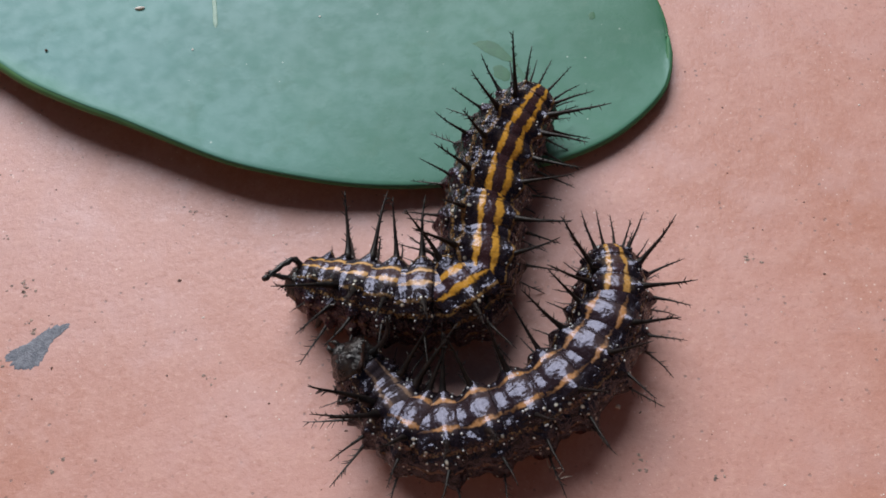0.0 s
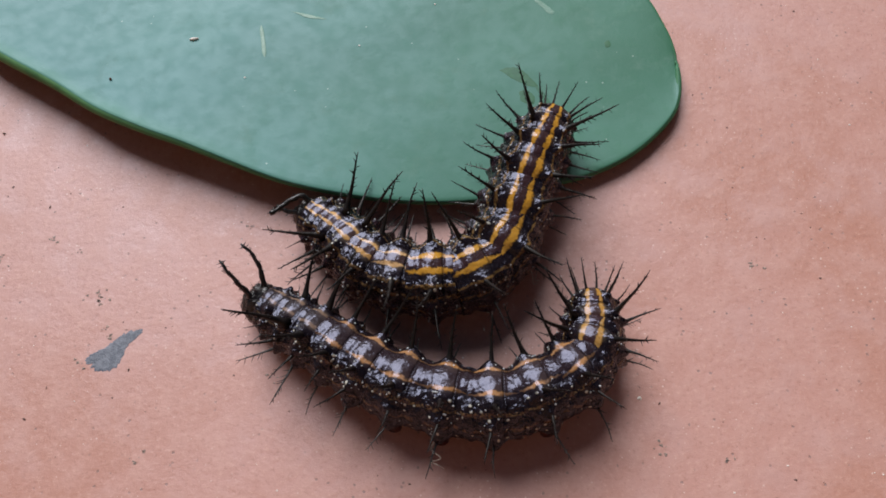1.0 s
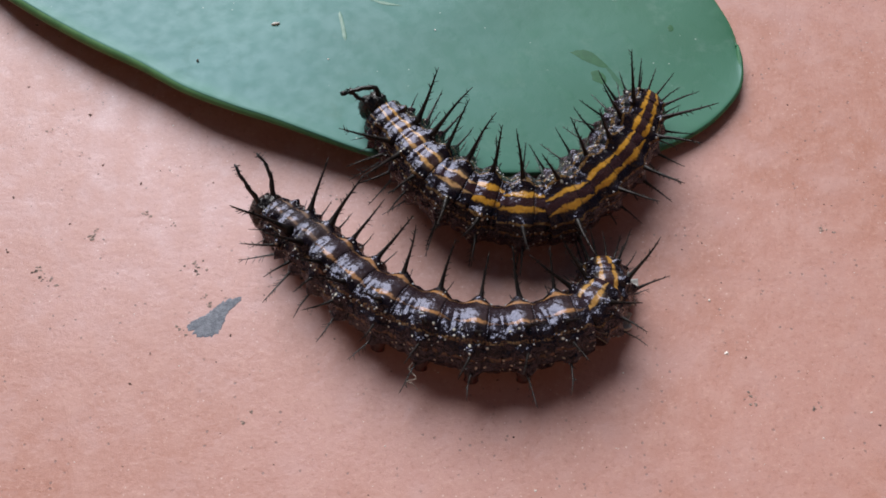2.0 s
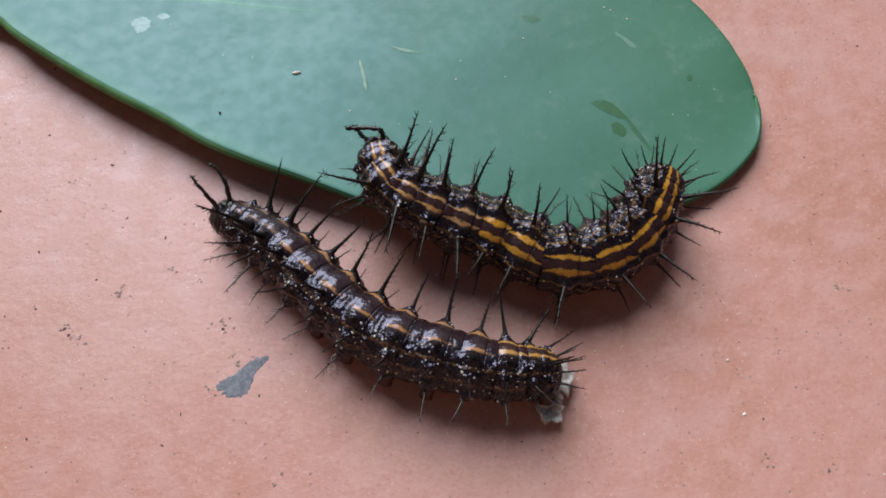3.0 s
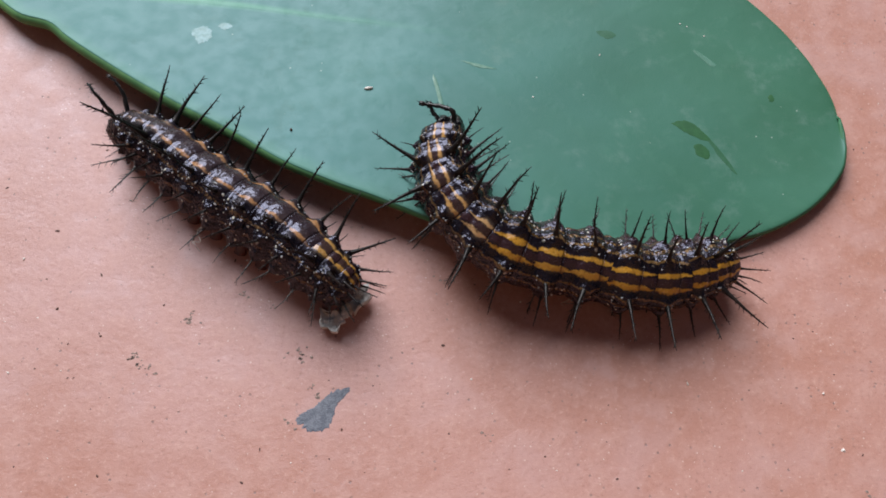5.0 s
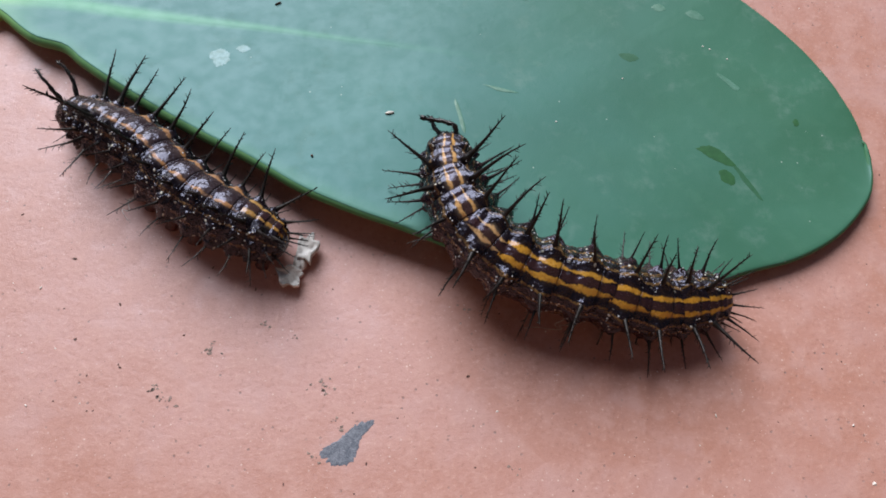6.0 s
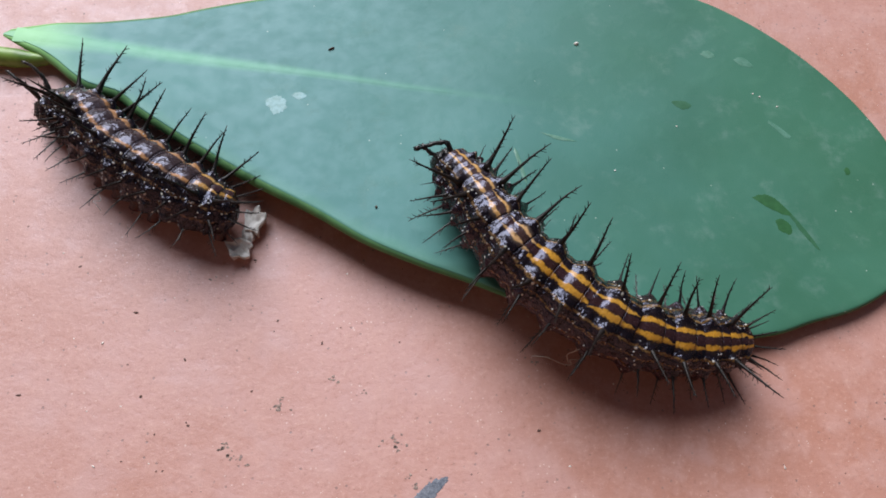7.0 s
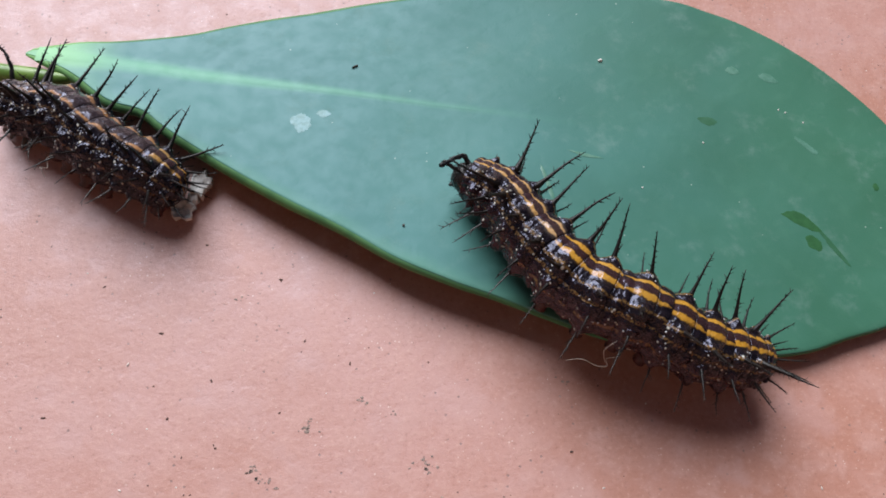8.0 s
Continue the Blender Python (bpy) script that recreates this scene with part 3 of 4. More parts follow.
def ring_mesh(radius, length, skin, seed, last=False):
    """One body ring: a barrel with folds across it, flatter below."""
    bm = bmesh.new()
    n, sides = 25, 48
    rows = []
    for i in range(n):
        s = 2 * i / (n - 1) - 1
        r = radius * (1 - 0.08 * abs(s) ** 2.5 - 0.035 * math.exp(-((s + 0.48) / 0.1) ** 2) - 0.03 * math.exp(-((s - 0.55) / 0.1) ** 2) + 0.045 * math.exp(-((s - 0.05) / 0.32) ** 2))
        if last and s < -0.1:
            r = radius * math.sqrt(max(1 - ((s + 0.1) / 0.92) ** 2, 0.03))
        row = []
        for k in range(sides):
            a = 2 * math.pi * k / sides
            c, w = math.cos(a), math.sin(a)
            q = r * (1 + 0.03 * math.cos(2 * a))
            if c < 0:
                q *= 1 - 0.06 * c * c
            q *= 1 + 0.05 * math.exp(-((abs((a + math.pi) % (2 * math.pi) - math.pi) - 2.0) / 0.4) ** 2)
            hump = 0.62 * sum(math.exp(-((a - radians(g) + math.pi) % (2 * math.pi) - math.pi) ** 2 / 0.03) for g in SPINE_ANGLES) * math.exp(-(s / 0.27) ** 2)
            side = min(max((abs(w) - 0.35) * 3, 0.15), 1)
            q += hump + 0.2 * side * noise.noise(Vector((s * 3.5, c * 4, w * 4 + radius * 7))) + 0.06 * side * noise.noise(Vector((s * 9, c * 9, w * 9 + radius * 3)))
            row.append(bm.verts.new((s * length / 2 * MM, w * q * MM, c * q * MM)))
        rows.append(row)
    for a, b in zip(rows, rows[1:]):
        for k in range(sides):
            bm.faces.new((a[k], a[(k + 1) % sides], b[(k + 1) % sides], b[k]))
    bm.faces.new(rows[0][::-1])
    bm.faces.new(rows[-1])
    rnd = random.Random(int(radius * 1000) + seed)
    for _ in range(20):
        # pale granules stand in loose rows on the flanks
        i = rnd.choice((7, 9, 10, 14, 15, 17))
        a = rnd.choice((-1, 1)) * radians(rnd.choice((rnd.uniform(24, 44), rnd.uniform(46, 66), rnd.uniform(60, 128))))
        p = rows[i][int(round(a / (2 * math.pi) * sides)) % sides].co
        s = rnd.uniform(0.05, 0.125) * MM
        lump(bm, p + Vector((rnd.uniform(-0.12, 0.12) * MM, 0, 0)), (s, s, s), 0.2, 1.0, 1, 1)
    return mesh_of("body_ring", bm, skin, GRANULE)


def leg_mesh(kind):
    bm = bmesh.new()
    if kind == "true":
        tube(bm, [Vector(p) * MM for p in ((0, 0, 0.4), (0.1, 0.35, -0.6), (0.35, 0.5, -1.3), (0.75, 0.3, -1.9))], [0.42 * MM, 0.36 * MM, 0.24 * MM, 0.05 * MM], 8)
        return mesh_of("true_leg", bm, HORN)
    tube(bm, [Vector(p) * MM for p in ((0, -0.2, 0.8), (0, 0.1, -0.3), (0, 0.25, -0.9), (0, 0.3, -1.25))], [0.95 * MM, 0.85 * MM, 0.62 * MM, 0.75 * MM], 12)
    return mesh_of("proleg", bm, FLESH)


TRUE_LEG, PROLEG = leg_mesh("true"), leg_mesh("pro")


def head_mesh(small):
    """Two glossy lobes with a mouth below; small: its share of full size."""
    bm = bmesh.new()
    for side in (1, -1):
        lump(bm, (0.0, side * 0.75 * MM, -0.2 * MM), (1.95 * MM, 1.7 * MM, 2.25 * MM), 0.18, side + 4.0, 4)
    lump(bm, (1.0 * MM, 0, -1.6 * MM), (1.0 * MM, 1.3 * MM, 0.9 * MM), 0.08, 9.0, 2)
    bmesh.ops.scale(bm, vec=(small, small, small), verts=bm.verts)
    return mesh_of("head", bm, SHELL)


def horn_mesh(kind):
    """A head horn set with bristles: long and tapering, a short blunt stub, or one kinked over to the side."""
    rnd = random.Random(11)
    bm = bmesh.new()
    steps = [k / 13 for k in range(14)]
    if kind == "long":
        pts = [Vector((1.9 * s + 1.5 * s * s, 0.8 * math.sin(2.2 * s) + 0.05 * math.sin(19 * s), 5.2 * s - 1.5 * s * s)) * MM for s in steps]
        radii = [(0.32 - 0.2 * s + 0.035 * math.sin(k * 2.3)) * MM for k, s in enumerate(steps)]
    elif kind == "stub":
        pts = [Vector((1.6 * s + 0.2 * s * s, 1.2 * s + 0.3 * math.sin(3 * s) + 0.05 * math.sin(17 * s), 1.5 * s - 0.3 * s * s)) * MM for s in steps]
        radii = [(0.27 - 0.11 * s + 0.04 * math.sin(k * 2.7) + (0.06 if k > 11 else 0)) * MM for k, s in enumerate(steps)]
    else:
        bent = along([(0, 0, 0), (0.4, -0.1, 0.7), (0.75, 0.25, 1.1), (1.2, 1.4, 1.15), (1.5, 2.6, 1.1), (1.6, 3.7, 1.3)], 14)
        pts = [(p + Vector((0, 0, 0.07 * math.sin(2.1 * k)))) * MM for k, p in enumerate(bent)]
        radii = [(0.31 - 0.13 * s + 0.04 * math.sin(k * 2.7) + (0.08 if k > 11 else 0)) * MM for k, s in enumerate(steps)]
    tube(bm, pts, radii, 9)
    count = 30 if kind == "long" else 40
    for i in range(count):
        s = 0.08 + 0.92 * i / count
        j = min(int(s * 13), 12)
        p, a = pts[j].lerp(pts[j + 1], s * 13 - j), rnd.uniform(0, 6.28)
        d = Vector((math.cos(a), math.sin(a), rnd.uniform(-0.1, 0.7))).normalized() * rnd.uniform(0.3, 0.6) * MM
        tube(bm, [p, p + d * 0.6, p + d], [0.06 * MM, 0.04 * MM, 0.014 * MM], 5)
    return mesh_of("horn", bm, HORN)


HORNS = {k: horn_mesh(k) for k in ("long", "stub", "kinked")}


def bristles(seed, count, spread):
    """Short fine hairs on the head."""
    rnd = random.Random(seed)
    bm = bmesh.new()
    for _ in range(count):
        d = Vector((rnd.uniform(0.0, 1), rnd.uniform(-1, 1), rnd.uniform(-0.9, 0.9))).normalized()
        p = Vector((d.x * 1.6, d.y * 2.0, d.z * 1.9 - 0.2)) * MM
        tube(bm, [p, p + d * rnd.uniform(0.5, spread) * MM], [0.04 * MM, 0.01 * MM], 4)
    return mesh_of("head_bristles", bm, THORN)


BRISTLES = bristles(5, 80, 1.1)


def caterpillar(label, skin, fore_skin, rear_skin, knob, reach, girth, small, taper):
    """Empty > head and thirteen rings; each ring carries its spines and legs."""
    thing = empty("caterpillar")
    head = part("head", head_mesh(small), None, thing, "shiny black head with two horns")
    shrink = Matrix.Diagonal((small, small, small, 1))
    for side in (1, -1):
        at = Matrix.Translation((0.1 * MM, side * small * MM, 1.4 * small * MM))
        if knob:
            part("horn", HORNS["stub" if side > 0 else "kinked"], None, head, "short black spiny horn" if side > 0 else "black spiny horn kinked over sideways", at)
        else:
            part("horn", HORNS["long"], None, head, "long black spiny horn", at @ Matrix.Diagonal((1, side, 1, 1)))
        bm = bmesh.new()
        for k in range(5):
            a = 0.5 + 0.55 * k
            lump(bm, ((1.25 + 0.25 * math.cos(a)) * MM, side * (1.65 + 0.2 * math.sin(a)) * MM, (-0.55 + 0.45 * math.sin(a)) * MM), (0.16 * MM,) * 3, 0, k, 1)
        part("eye_cluster", bm, EYE, head, "", shrink)
        bm = bmesh.new()
        tube(bm, [Vector((1.5, side * 0.55, -2.0)) * MM, Vector((2.1, side * 0.5, -2.4)) * MM, Vector((2.4, side * 0.14, -2.6)) * MM], [0.34 * MM, 0.26 * MM, 0.06 * MM], 8)
        part("mandible", bm, HORN, head, "", shrink)
    part("head_bristles", BRISTLES, None, head, "", shrink)
    rings = []
    rnd = random.Random(len(label))
    for i, r in enumerate(girth * (3.6 - (3.6 - g) * (taper if k < 5 else 1.0)) for k, g in enumerate(RADII)):
        ring = part("body_ring", ring_mesh(r, 3.0 * SHARES[i] + 1.5, fore_skin if i < 3 + 2 * knob else rear_skin if i > 9 else skin, i, last=i == 12), None, thing)
        rings.append(ring)
        for j, g in enumerate(SPINE_ANGLES):
            if i == 0 and abs(g) < 60:
                continue
            a = radians(g + rnd.uniform(-4, 4))
            tilt = rnd.uniform(-14, 14) + (24 if i < 2 else -24 if i == 11 else -45 if i == 12 else 2)
            splay = (20 if i < 5 else 9) if knob else 8
            size = (0.6 if i == 0 else 0.66 if i == 12 else 1.18 if i in (1, 2) else 1.0) * rnd.uniform(0.86, 1.1) * (1.08 if abs(g) < 60 else 0.72 if abs(g) < 100 else 0.8) * (0.62 if not knob and g < -60 else 1.0)
            at = Matrix.Rotation(-a, 4, "X") @ Matrix.Translation((rnd.uniform(-0.2, 0.2) * MM, 0, (r * (1.0 if abs(g) < 100 else 0.93) + 0.25) * MM)) @ Matrix.Rotation(math.copysign(radians(splay if abs(g) < 100 else 0), -g), 4, "X") @ Matrix.Rotation(radians(tilt), 4, "Y") @ Matrix.Rotation(rnd.uniform(0, 6.28), 4, "Z") @ Matrix.Diagonal((size, size, size * reach, 1))
            part("spine", LOW_SPINES[rnd.randrange(3)] if abs(g) > 100 else SPINES[rnd.randrange(6)], None, ring, "", at)
        for g in (16, -18, 52, -50, 94, -96) if i == 12 else ():
            a, size = radians(g), rnd.uniform(0.5, 0.68)
            at = Matrix.Rotation(-a, 4, "X") @ Matrix.Translation((-0.75 * MM, 0, r * 0.72 * MM)) @ Matrix.Rotation(radians(-68 + rnd.uniform(-9, 9)), 4, "Y") @ Matrix.Rotation(rnd.uniform(0, 6.28), 4, "Z") @ Matrix.Diagonal((size, size, size * reach, 1))
            part("spine", SPINES[rnd.randrange(6)], None, ring, "", at)
        if i < 3 or i in (5, 6, 7, 8, 12):
            for side in (1, -1):
                at = Matrix.Translation((0, side * r * (0.3 if i < 3 else 0.42) * MM, -(r - 0.45) * MM)) @ Matrix.Diagonal((1, side, 1, 1))
                part("true_leg" if i < 3 else "proleg", TRUE_LEG if i < 3 else PROLEG, None, ring, "" if i < 3 else "stubby maroon proleg", at)
    tagged(thing, label, "caterpillar", "caterpillars on the tile")
    return thing, head, rings


ORANGE = caterpillar("dark brown spiny caterpillar with dull orange stripes, on the tile", SKIN_ORANGE, SKIN_ORANGE_FRONT, SKIN_ORANGE_REAR, 0, 0.95, 0.92, 0.8, 0.62)
YELLOW = caterpillar("dark spiny caterpillar with bright yellow-orange stripes, climbing the leaf", SKIN_YELLOW, SKIN_YELLOW_FRONT, SKIN_YELLOW, 1, 0.97, 1.0, 0.68, 0.6)


# ---- loose silk caught on the spines ----
def silk(ring, points):
    bm = bmesh.new()
    tube(bm, [p * MM for p in along(points, 50)], [0.035 * MM] * 50, 5)
    part("silk_thread", bm, SILK, ring, "fine pale silk thread")


silk(YELLOW[2][7], ((0, 3.4, -1.0), (-0.3, 4.2, -2.2), (0.6, 4.6, -3.0), (0.2, 4.9, -3.6), (1.2, 5.2, -3.9), (2.8, 5.4, -3.6), (4.2, 5.9, -4.2)))
silk(YELLOW[2][7], ((0.2, 3.3, -0.6), (1.0, 4.2, -1.0), (1.3, 4.6, -2.0), (0.6, 4.9, -3.2)))
silk(ORANGE[2][6], ((0, 3.3, -1.4), (0.4, 4.3, -2.0), (-0.6, 4.8, -2.4), (0.3, 5.0, -3.0), (-0.4, 5.4, -2.6), (-1.0, 5.2, -3.4)))


# ---- crust dragged at the tail ----
def crust():
    """Two crumpled flakes, one lying, one curled up round a hollow, joined by a thin neck."""
    bm = bmesh.new()
    rnd = random.Random(8)
    for cx, cy, rx, ry, tilt, lift in ((0.8, 1.9, 1.25, 1.75, 0.35, 0.55), (-0.7, -1.9, 1.5, 1.25, -0.25, 0.5)):
        top, low = [], []
        rim = [1 + 0.2 * math.sin(2 * a + cx) + rnd.uniform(-0.16, 0.16) for a in range(16)]
        for share in (1.0, 0.85, 0.6, 0.32, 0.1):
            up, down = [], []
            for k in range(16):
                a = 2 * math.pi * k / 16
                x, y = cx + rx * rim[k] * share * math.cos(a), cy + ry * rim[k] * share * math.sin(a)
                z = lift + tilt * (x - cx) * 0.5 + 0.5 * share ** 3 + 0.45 * noise.noise(Vector((x * 1.3, y * 1.3, cx))) + 0.2 * noise.noise(Vector((x * 3.4, y * 3.4, cy)))
                up.append(bm.verts.new((x * MM, y * MM, z * MM)))
                down.append(bm.verts.new((x * MM, y * MM, min(z - 0.35, -0.5 + 0.6 * share) * MM)))
            top.append(up)
            low.append(down)
        for rows in (top, low):
            for p, q in zip(rows, rows[1:]):
                for k in range(16):
                    bm.faces.new((p[k], p[(k + 1) % 16], q[(k + 1) % 16], q[k]))
            bm.faces.new(rows[-1])
        for k in range(16):
            bm.faces.new((top[0][k], low[0][k], low[0][(k + 1) % 16], top[0][(k + 1) % 16]))
    lump(bm, (0.1 * MM, 0.1 * MM, 0.1 * MM), (0.75 * MM, 1.3 * MM, 0.6 * MM), 0.5, 5.7, 3)
    bmesh.ops.scale(bm, vec=(0.9, 0.9, 0.9), verts=bm.verts)
    return tagged(new("dropping", mesh_of("dropping", bm, CRUST)), "dry pale beige crust stuck behind the caterpillar's tail", "dropping")


DROPPING = crust()


# ---- stains and grit on the tile ----
def floor_marks():
    flake("stain", list(((-17.6, 4.2), (-18.8, 3.8), (-19.8, 3.0), (-20.7, 2.2), (-21.8, 1.6), (-22.3, 0.8), (-21.4, -0.0), (-20.2, -0.2), (-19.2, 0.1), (-18.7, 1.3), (-18.4, 2.4), (-17.2, 3.8))), SLATE, "blue-grey patch of old paint", FLOOR, 0.02, 1, None, 1.05)
    rnd = random.Random(4)
    spots = ((-39.4, 6.9), (-38.1, 6.1), (-22.7, 7.8), (-20.6, 3.8), (-14.8, -8.6), (-23.3, 0.4), (-34.4, 11.7), (-41.5, 25.7), (-34.1, 11.7), (-22.2, 7.5), (-28.9, 14.5), (-38.7, 6.5), (-39.6, 7.2), (-26.0, 12.9), (41.1, -7.9), (34.5, -6.7), (-3.1, -0.5), (-7.9, 16.0), (45.7, 12.1))
    for x, y in spots:
        for _ in range(rnd.randrange(4, 9)):
            cx, cy, r = x + rnd.gauss(0, 0.5), y + rnd.gauss(0, 0.35), rnd.uniform(0.05, 0.24)
            pts = [(cx + r * rnd.uniform(0.3, 1.5) * math.cos(a), cy + r * rnd.uniform(0.25, 1.1) * math.sin(a)) for a in (k * 1.047 for k in range(6))]
            flake("stain", pts, GREY, "", FLOOR, 0.015, x)
    marks = ((-18.9, -3.0), (-17.8, -0.1), (34.7, -2.5), (29.8, 9.8), (-43.3, 9.6), (-27.3, -5.3), (-37.2, 13.1), (-25.8, -2.1), (-41.3, -4.7), (-56.5, 27.0), (-50.0, 21.7), (-37.9, 27.9), (-60.4, 12.8), (-43.5, 9.9), (-48.3, 12.6), (-44.3, 16.5), (-45.9, 5.1), (-45.3, 5.1), (-46.5, 8.7), (-35.3, 19.6), (13.2, 29.9), (-30.2, 18.3), (9.6, -4.9), (-62.8, 31.8), (41.2, 33.4), (-7.6, 8.8), (-35.0, 20.8), (-49.9, 21.7))
    whites = ((31.9, 3.8), (17.8, 4.7), (17.8, 4.8), (-52.0, 5.6), (-52.9, 18.3), (-46.1, 23.4))
    for group, mat, name, colour in ((marks, DARK, "grit", "dark brown"), (whites, WHITE, "grit", "white")):
        for x, y in group:
            bm = bmesh.new()
            s = rnd.uniform(0.06, 0.12)
            lump(bm, (0, 0, 0), (s * MM * rnd.uniform(1, 2.2), s * MM * rnd.uniform(0.6, 1), 0.5 * s * MM), 0.9, x + y, 2)
            ob = new(name, mesh_of(name, bm, mat))
            ob.matrix_world = pose(x * MM, y * MM, 0.3 * s * MM, 0, 0, rnd.uniform(0, 180))
            tagged(ob, "tiny %s grain of grit on the tile" % colour, "grit", "grit on the tile")
    for mat, count, colour in ((DARK, 600, "dark"), (WHITE, 380, "pale")):
        verts, faces = [], []
        for _ in range(count):
            x, y, s = rnd.uniform(-85, 65), rnd.uniform(-32, 75), abs(rnd.gauss(0, 0.03)) * rnd.choice((1, 1, 1, 2.2)) + 0.025
            b = len(verts)
            for k in range(5):
                a = k * 1.2566 + rnd.uniform(-0.3, 0.3)
                verts.append(((x + s * math.cos(a) * rnd.uniform(0.7, 1.5)) * MM, (y + s * math.sin(a)) * MM, 0.0))
            verts.append((x * MM, y * MM, s * 0.7 * MM))
            faces += [(b + k, b + (k + 1) % 5, b + 5) for k in range(5)]
        me = bpy.data.meshes.new("dust")
        me.from_pydata(verts, [], faces)
        me.materials.append(mat)
        tagged(new("dust", me), "scattered fine %s dust grains on the tile" % colour, "dust", kind="stuff")


floor_marks()


def bounce_wall(name, at, size):
    bm = bmesh.new()
    bmesh.ops.create_cube(bm, size=1.0)
    ob = new(name, mesh_of(name, bm, BOUNCE_WALL, smooth=False))
    ob.matrix_world = Matrix.LocRotScale(at, None, size)
    tagged(ob, "unseen warm brown wall added to block sky and bounce light", "wall", kind="structure")


# unseen wall, added to cut the near sky and send back warm fill
bounce_wall("wall_south", (0, -0.39, 0.35), (0.8, 0.04, 0.7))

# ---- movement ----
BENDS = {}


def bend(who, t, *points):
    """The line of a body at a time, head to tail: x, y, z in millimetres and which way the back leans."""
    BENDS.setdefault(who[0].name, {})[t] = points


bend(ORANGE, 0, (10.4, 0.1, 6.0, 0.06, 0.39), (12.4, -2.4, 3.4, -0.00, 0.38), (16.5, -6.0, 3.8, -0.02, 0.37), (21.3, -5.4, 4.0, -0.01, 0.37), (28.4, -1.3, 4.0, -0.00, 0.37), (32.1, 5.1, 3.8, 0.03, 0.46), (31.9, 11.3, 3.0, 0.03, 0.43))
bend(ORANGE, 0.2, (6.9, 0.6, 2.8, 0.02, 0.39), (10.7, -2.6, 3.4, -0.00, 0.38), (15.2, -5.2, 3.8, -0.00, 0.38), (20.7, -4.8, 4.0, -0.02, 0.37), (27.0, -1.0, 4.0, -0.00, 0.38), (31.7, 5.5, 3.8, 0.01, 0.44), (31.5, 11.1, 3.0, 0.02, 0.41))
bend(ORANGE, 0.5, (0.7, -0.8, 2.8, -0.02, 0.43), (6.9, -1.4, 3.4, -0.00, 0.42), (13.8, -3.0, 3.8, 0.01, 0.43), (20.4, -3.5, 4.0, -0.01, 0.43), (26.4, -1.7, 4.0, -0.01, 0.43), (30.6, 3.9, 3.8, -0.02, 0.44), (30.5, 10.2, 3.0, 0.01, 0.42))
bend(ORANGE, 1, (-5.5, 6.9, 2.8, 0.01, 0.43), (1.5, 2.5, 3.4, 0.00, 0.43), (9.3, -2.1, 3.8, -0.02, 0.41), (16.2, -3.8, 4.0, -0.00, 0.42), (21.3, -3.4, 4.0, -0.03, 0.38), (27.5, 0.5, 3.8, -0.02, 0.40), (28.2, 7.9, 3.0, -0.03, 0.43))
bend(ORANGE, 1.5, (-10.9, 6.6, 2.8, 0.01, 0.37), (-3.0, 3.1, 3.4, 0.03, 0.36), (4.4, -0.1, 3.8, 0.06, 0.36), (11.1, -2.9, 4.0, 0.04, 0.35), (17.5, -3.7, 4.0, 0.01, 0.33), (23.6, -0.3, 3.8, -0.04, 0.31), (24.6, 6.3, 3.0, 0.07, 0.29))
bend(ORANGE, 1.7, (-12.0, 12.8, 2.8, 0.03, 0.43), (-5.1, 6.6, 3.4, 0.03, 0.38), (1.0, 1.0, 3.8, 0.05, 0.36), (8.7, -2.5, 4.0, 0.04, 0.37), (15.4, -2.9, 4.0, 0.01, 0.37), (22.4, 0.2, 3.8, -0.02, 0.36), (22.4, 6.9, 3.0, 0.06, 0.36))
bend(ORANGE, 2.8, (-21.3, 19.6, 2.8, 0.05, 0.48), (-15.2, 14.0, 3.4, 0.06, 0.49), (-9.6, 8.4, 3.8, 0.07, 0.51), (-3.4, 3.8, 4.0, 0.09, 0.55), (4.4, 1.4, 4.0, 0.04, 0.57), (10.5, 1.1, 3.8, 0.02, 0.63), (15.9, 3.8, 3.0, 0.02, 0.73))
bend(ORANGE, 3, (-23.7, 20.2, 2.8, 0.05, 0.48), (-17.4, 16.2, 3.4, 0.06, 0.49), (-11.7, 10.6, 3.8, 0.07, 0.51), (-5.3, 5.3, 4.0, 0.09, 0.55), (1.9, 2.6, 4.0, 0.04, 0.57), (7.6, 1.4, 3.8, 0.02, 0.63), (13.7, 1.6, 3.0, 0.02, 0.73))
bend(ORANGE, 3.5, (-28.3, 23.3, 2.8, 0.09, 0.43), (-22.3, 19.2, 3.4, 0.09, 0.47), (-16.3, 13.3, 3.8, 0.07, 0.51), (-10.6, 8.8, 4.0, 0.07, 0.54), (-5.2, 5.0, 4.0, 0.05, 0.54), (0.5, 3.0, 3.8, 0.05, 0.62), (5.9, 3.0, 3.0, 0.05, 0.72))
bend(ORANGE, 4, (-32.0, 27.3, 2.8, 0.30, 0.66), (-25.9, 22.1, 3.4, 0.24, 0.60), (-20.1, 17.4, 3.8, 0.18, 0.61), (-15.5, 12.8, 4.0, 0.13, 0.56), (-10.7, 8.7, 4.0, 0.11, 0.57), (-6.1, 5.8, 3.8, 0.10, 0.59), (-1.1, 5.2, 3.0, 0.09, 0.64))
bend(ORANGE, 4.5, (-38.3, 29.7, 2.8, 0.23, 0.49), (-32.9, 26.5, 3.4, 0.24, 0.48), (-27.6, 22.2, 3.8, 0.24, 0.51), (-22.8, 18.3, 4.0, 0.23, 0.49), (-18.3, 15.2, 4.0, 0.21, 0.47), (-14.9, 11.6, 3.8, 0.19, 0.44), (-10.8, 8.0, 3.0, 0.25, 0.50))
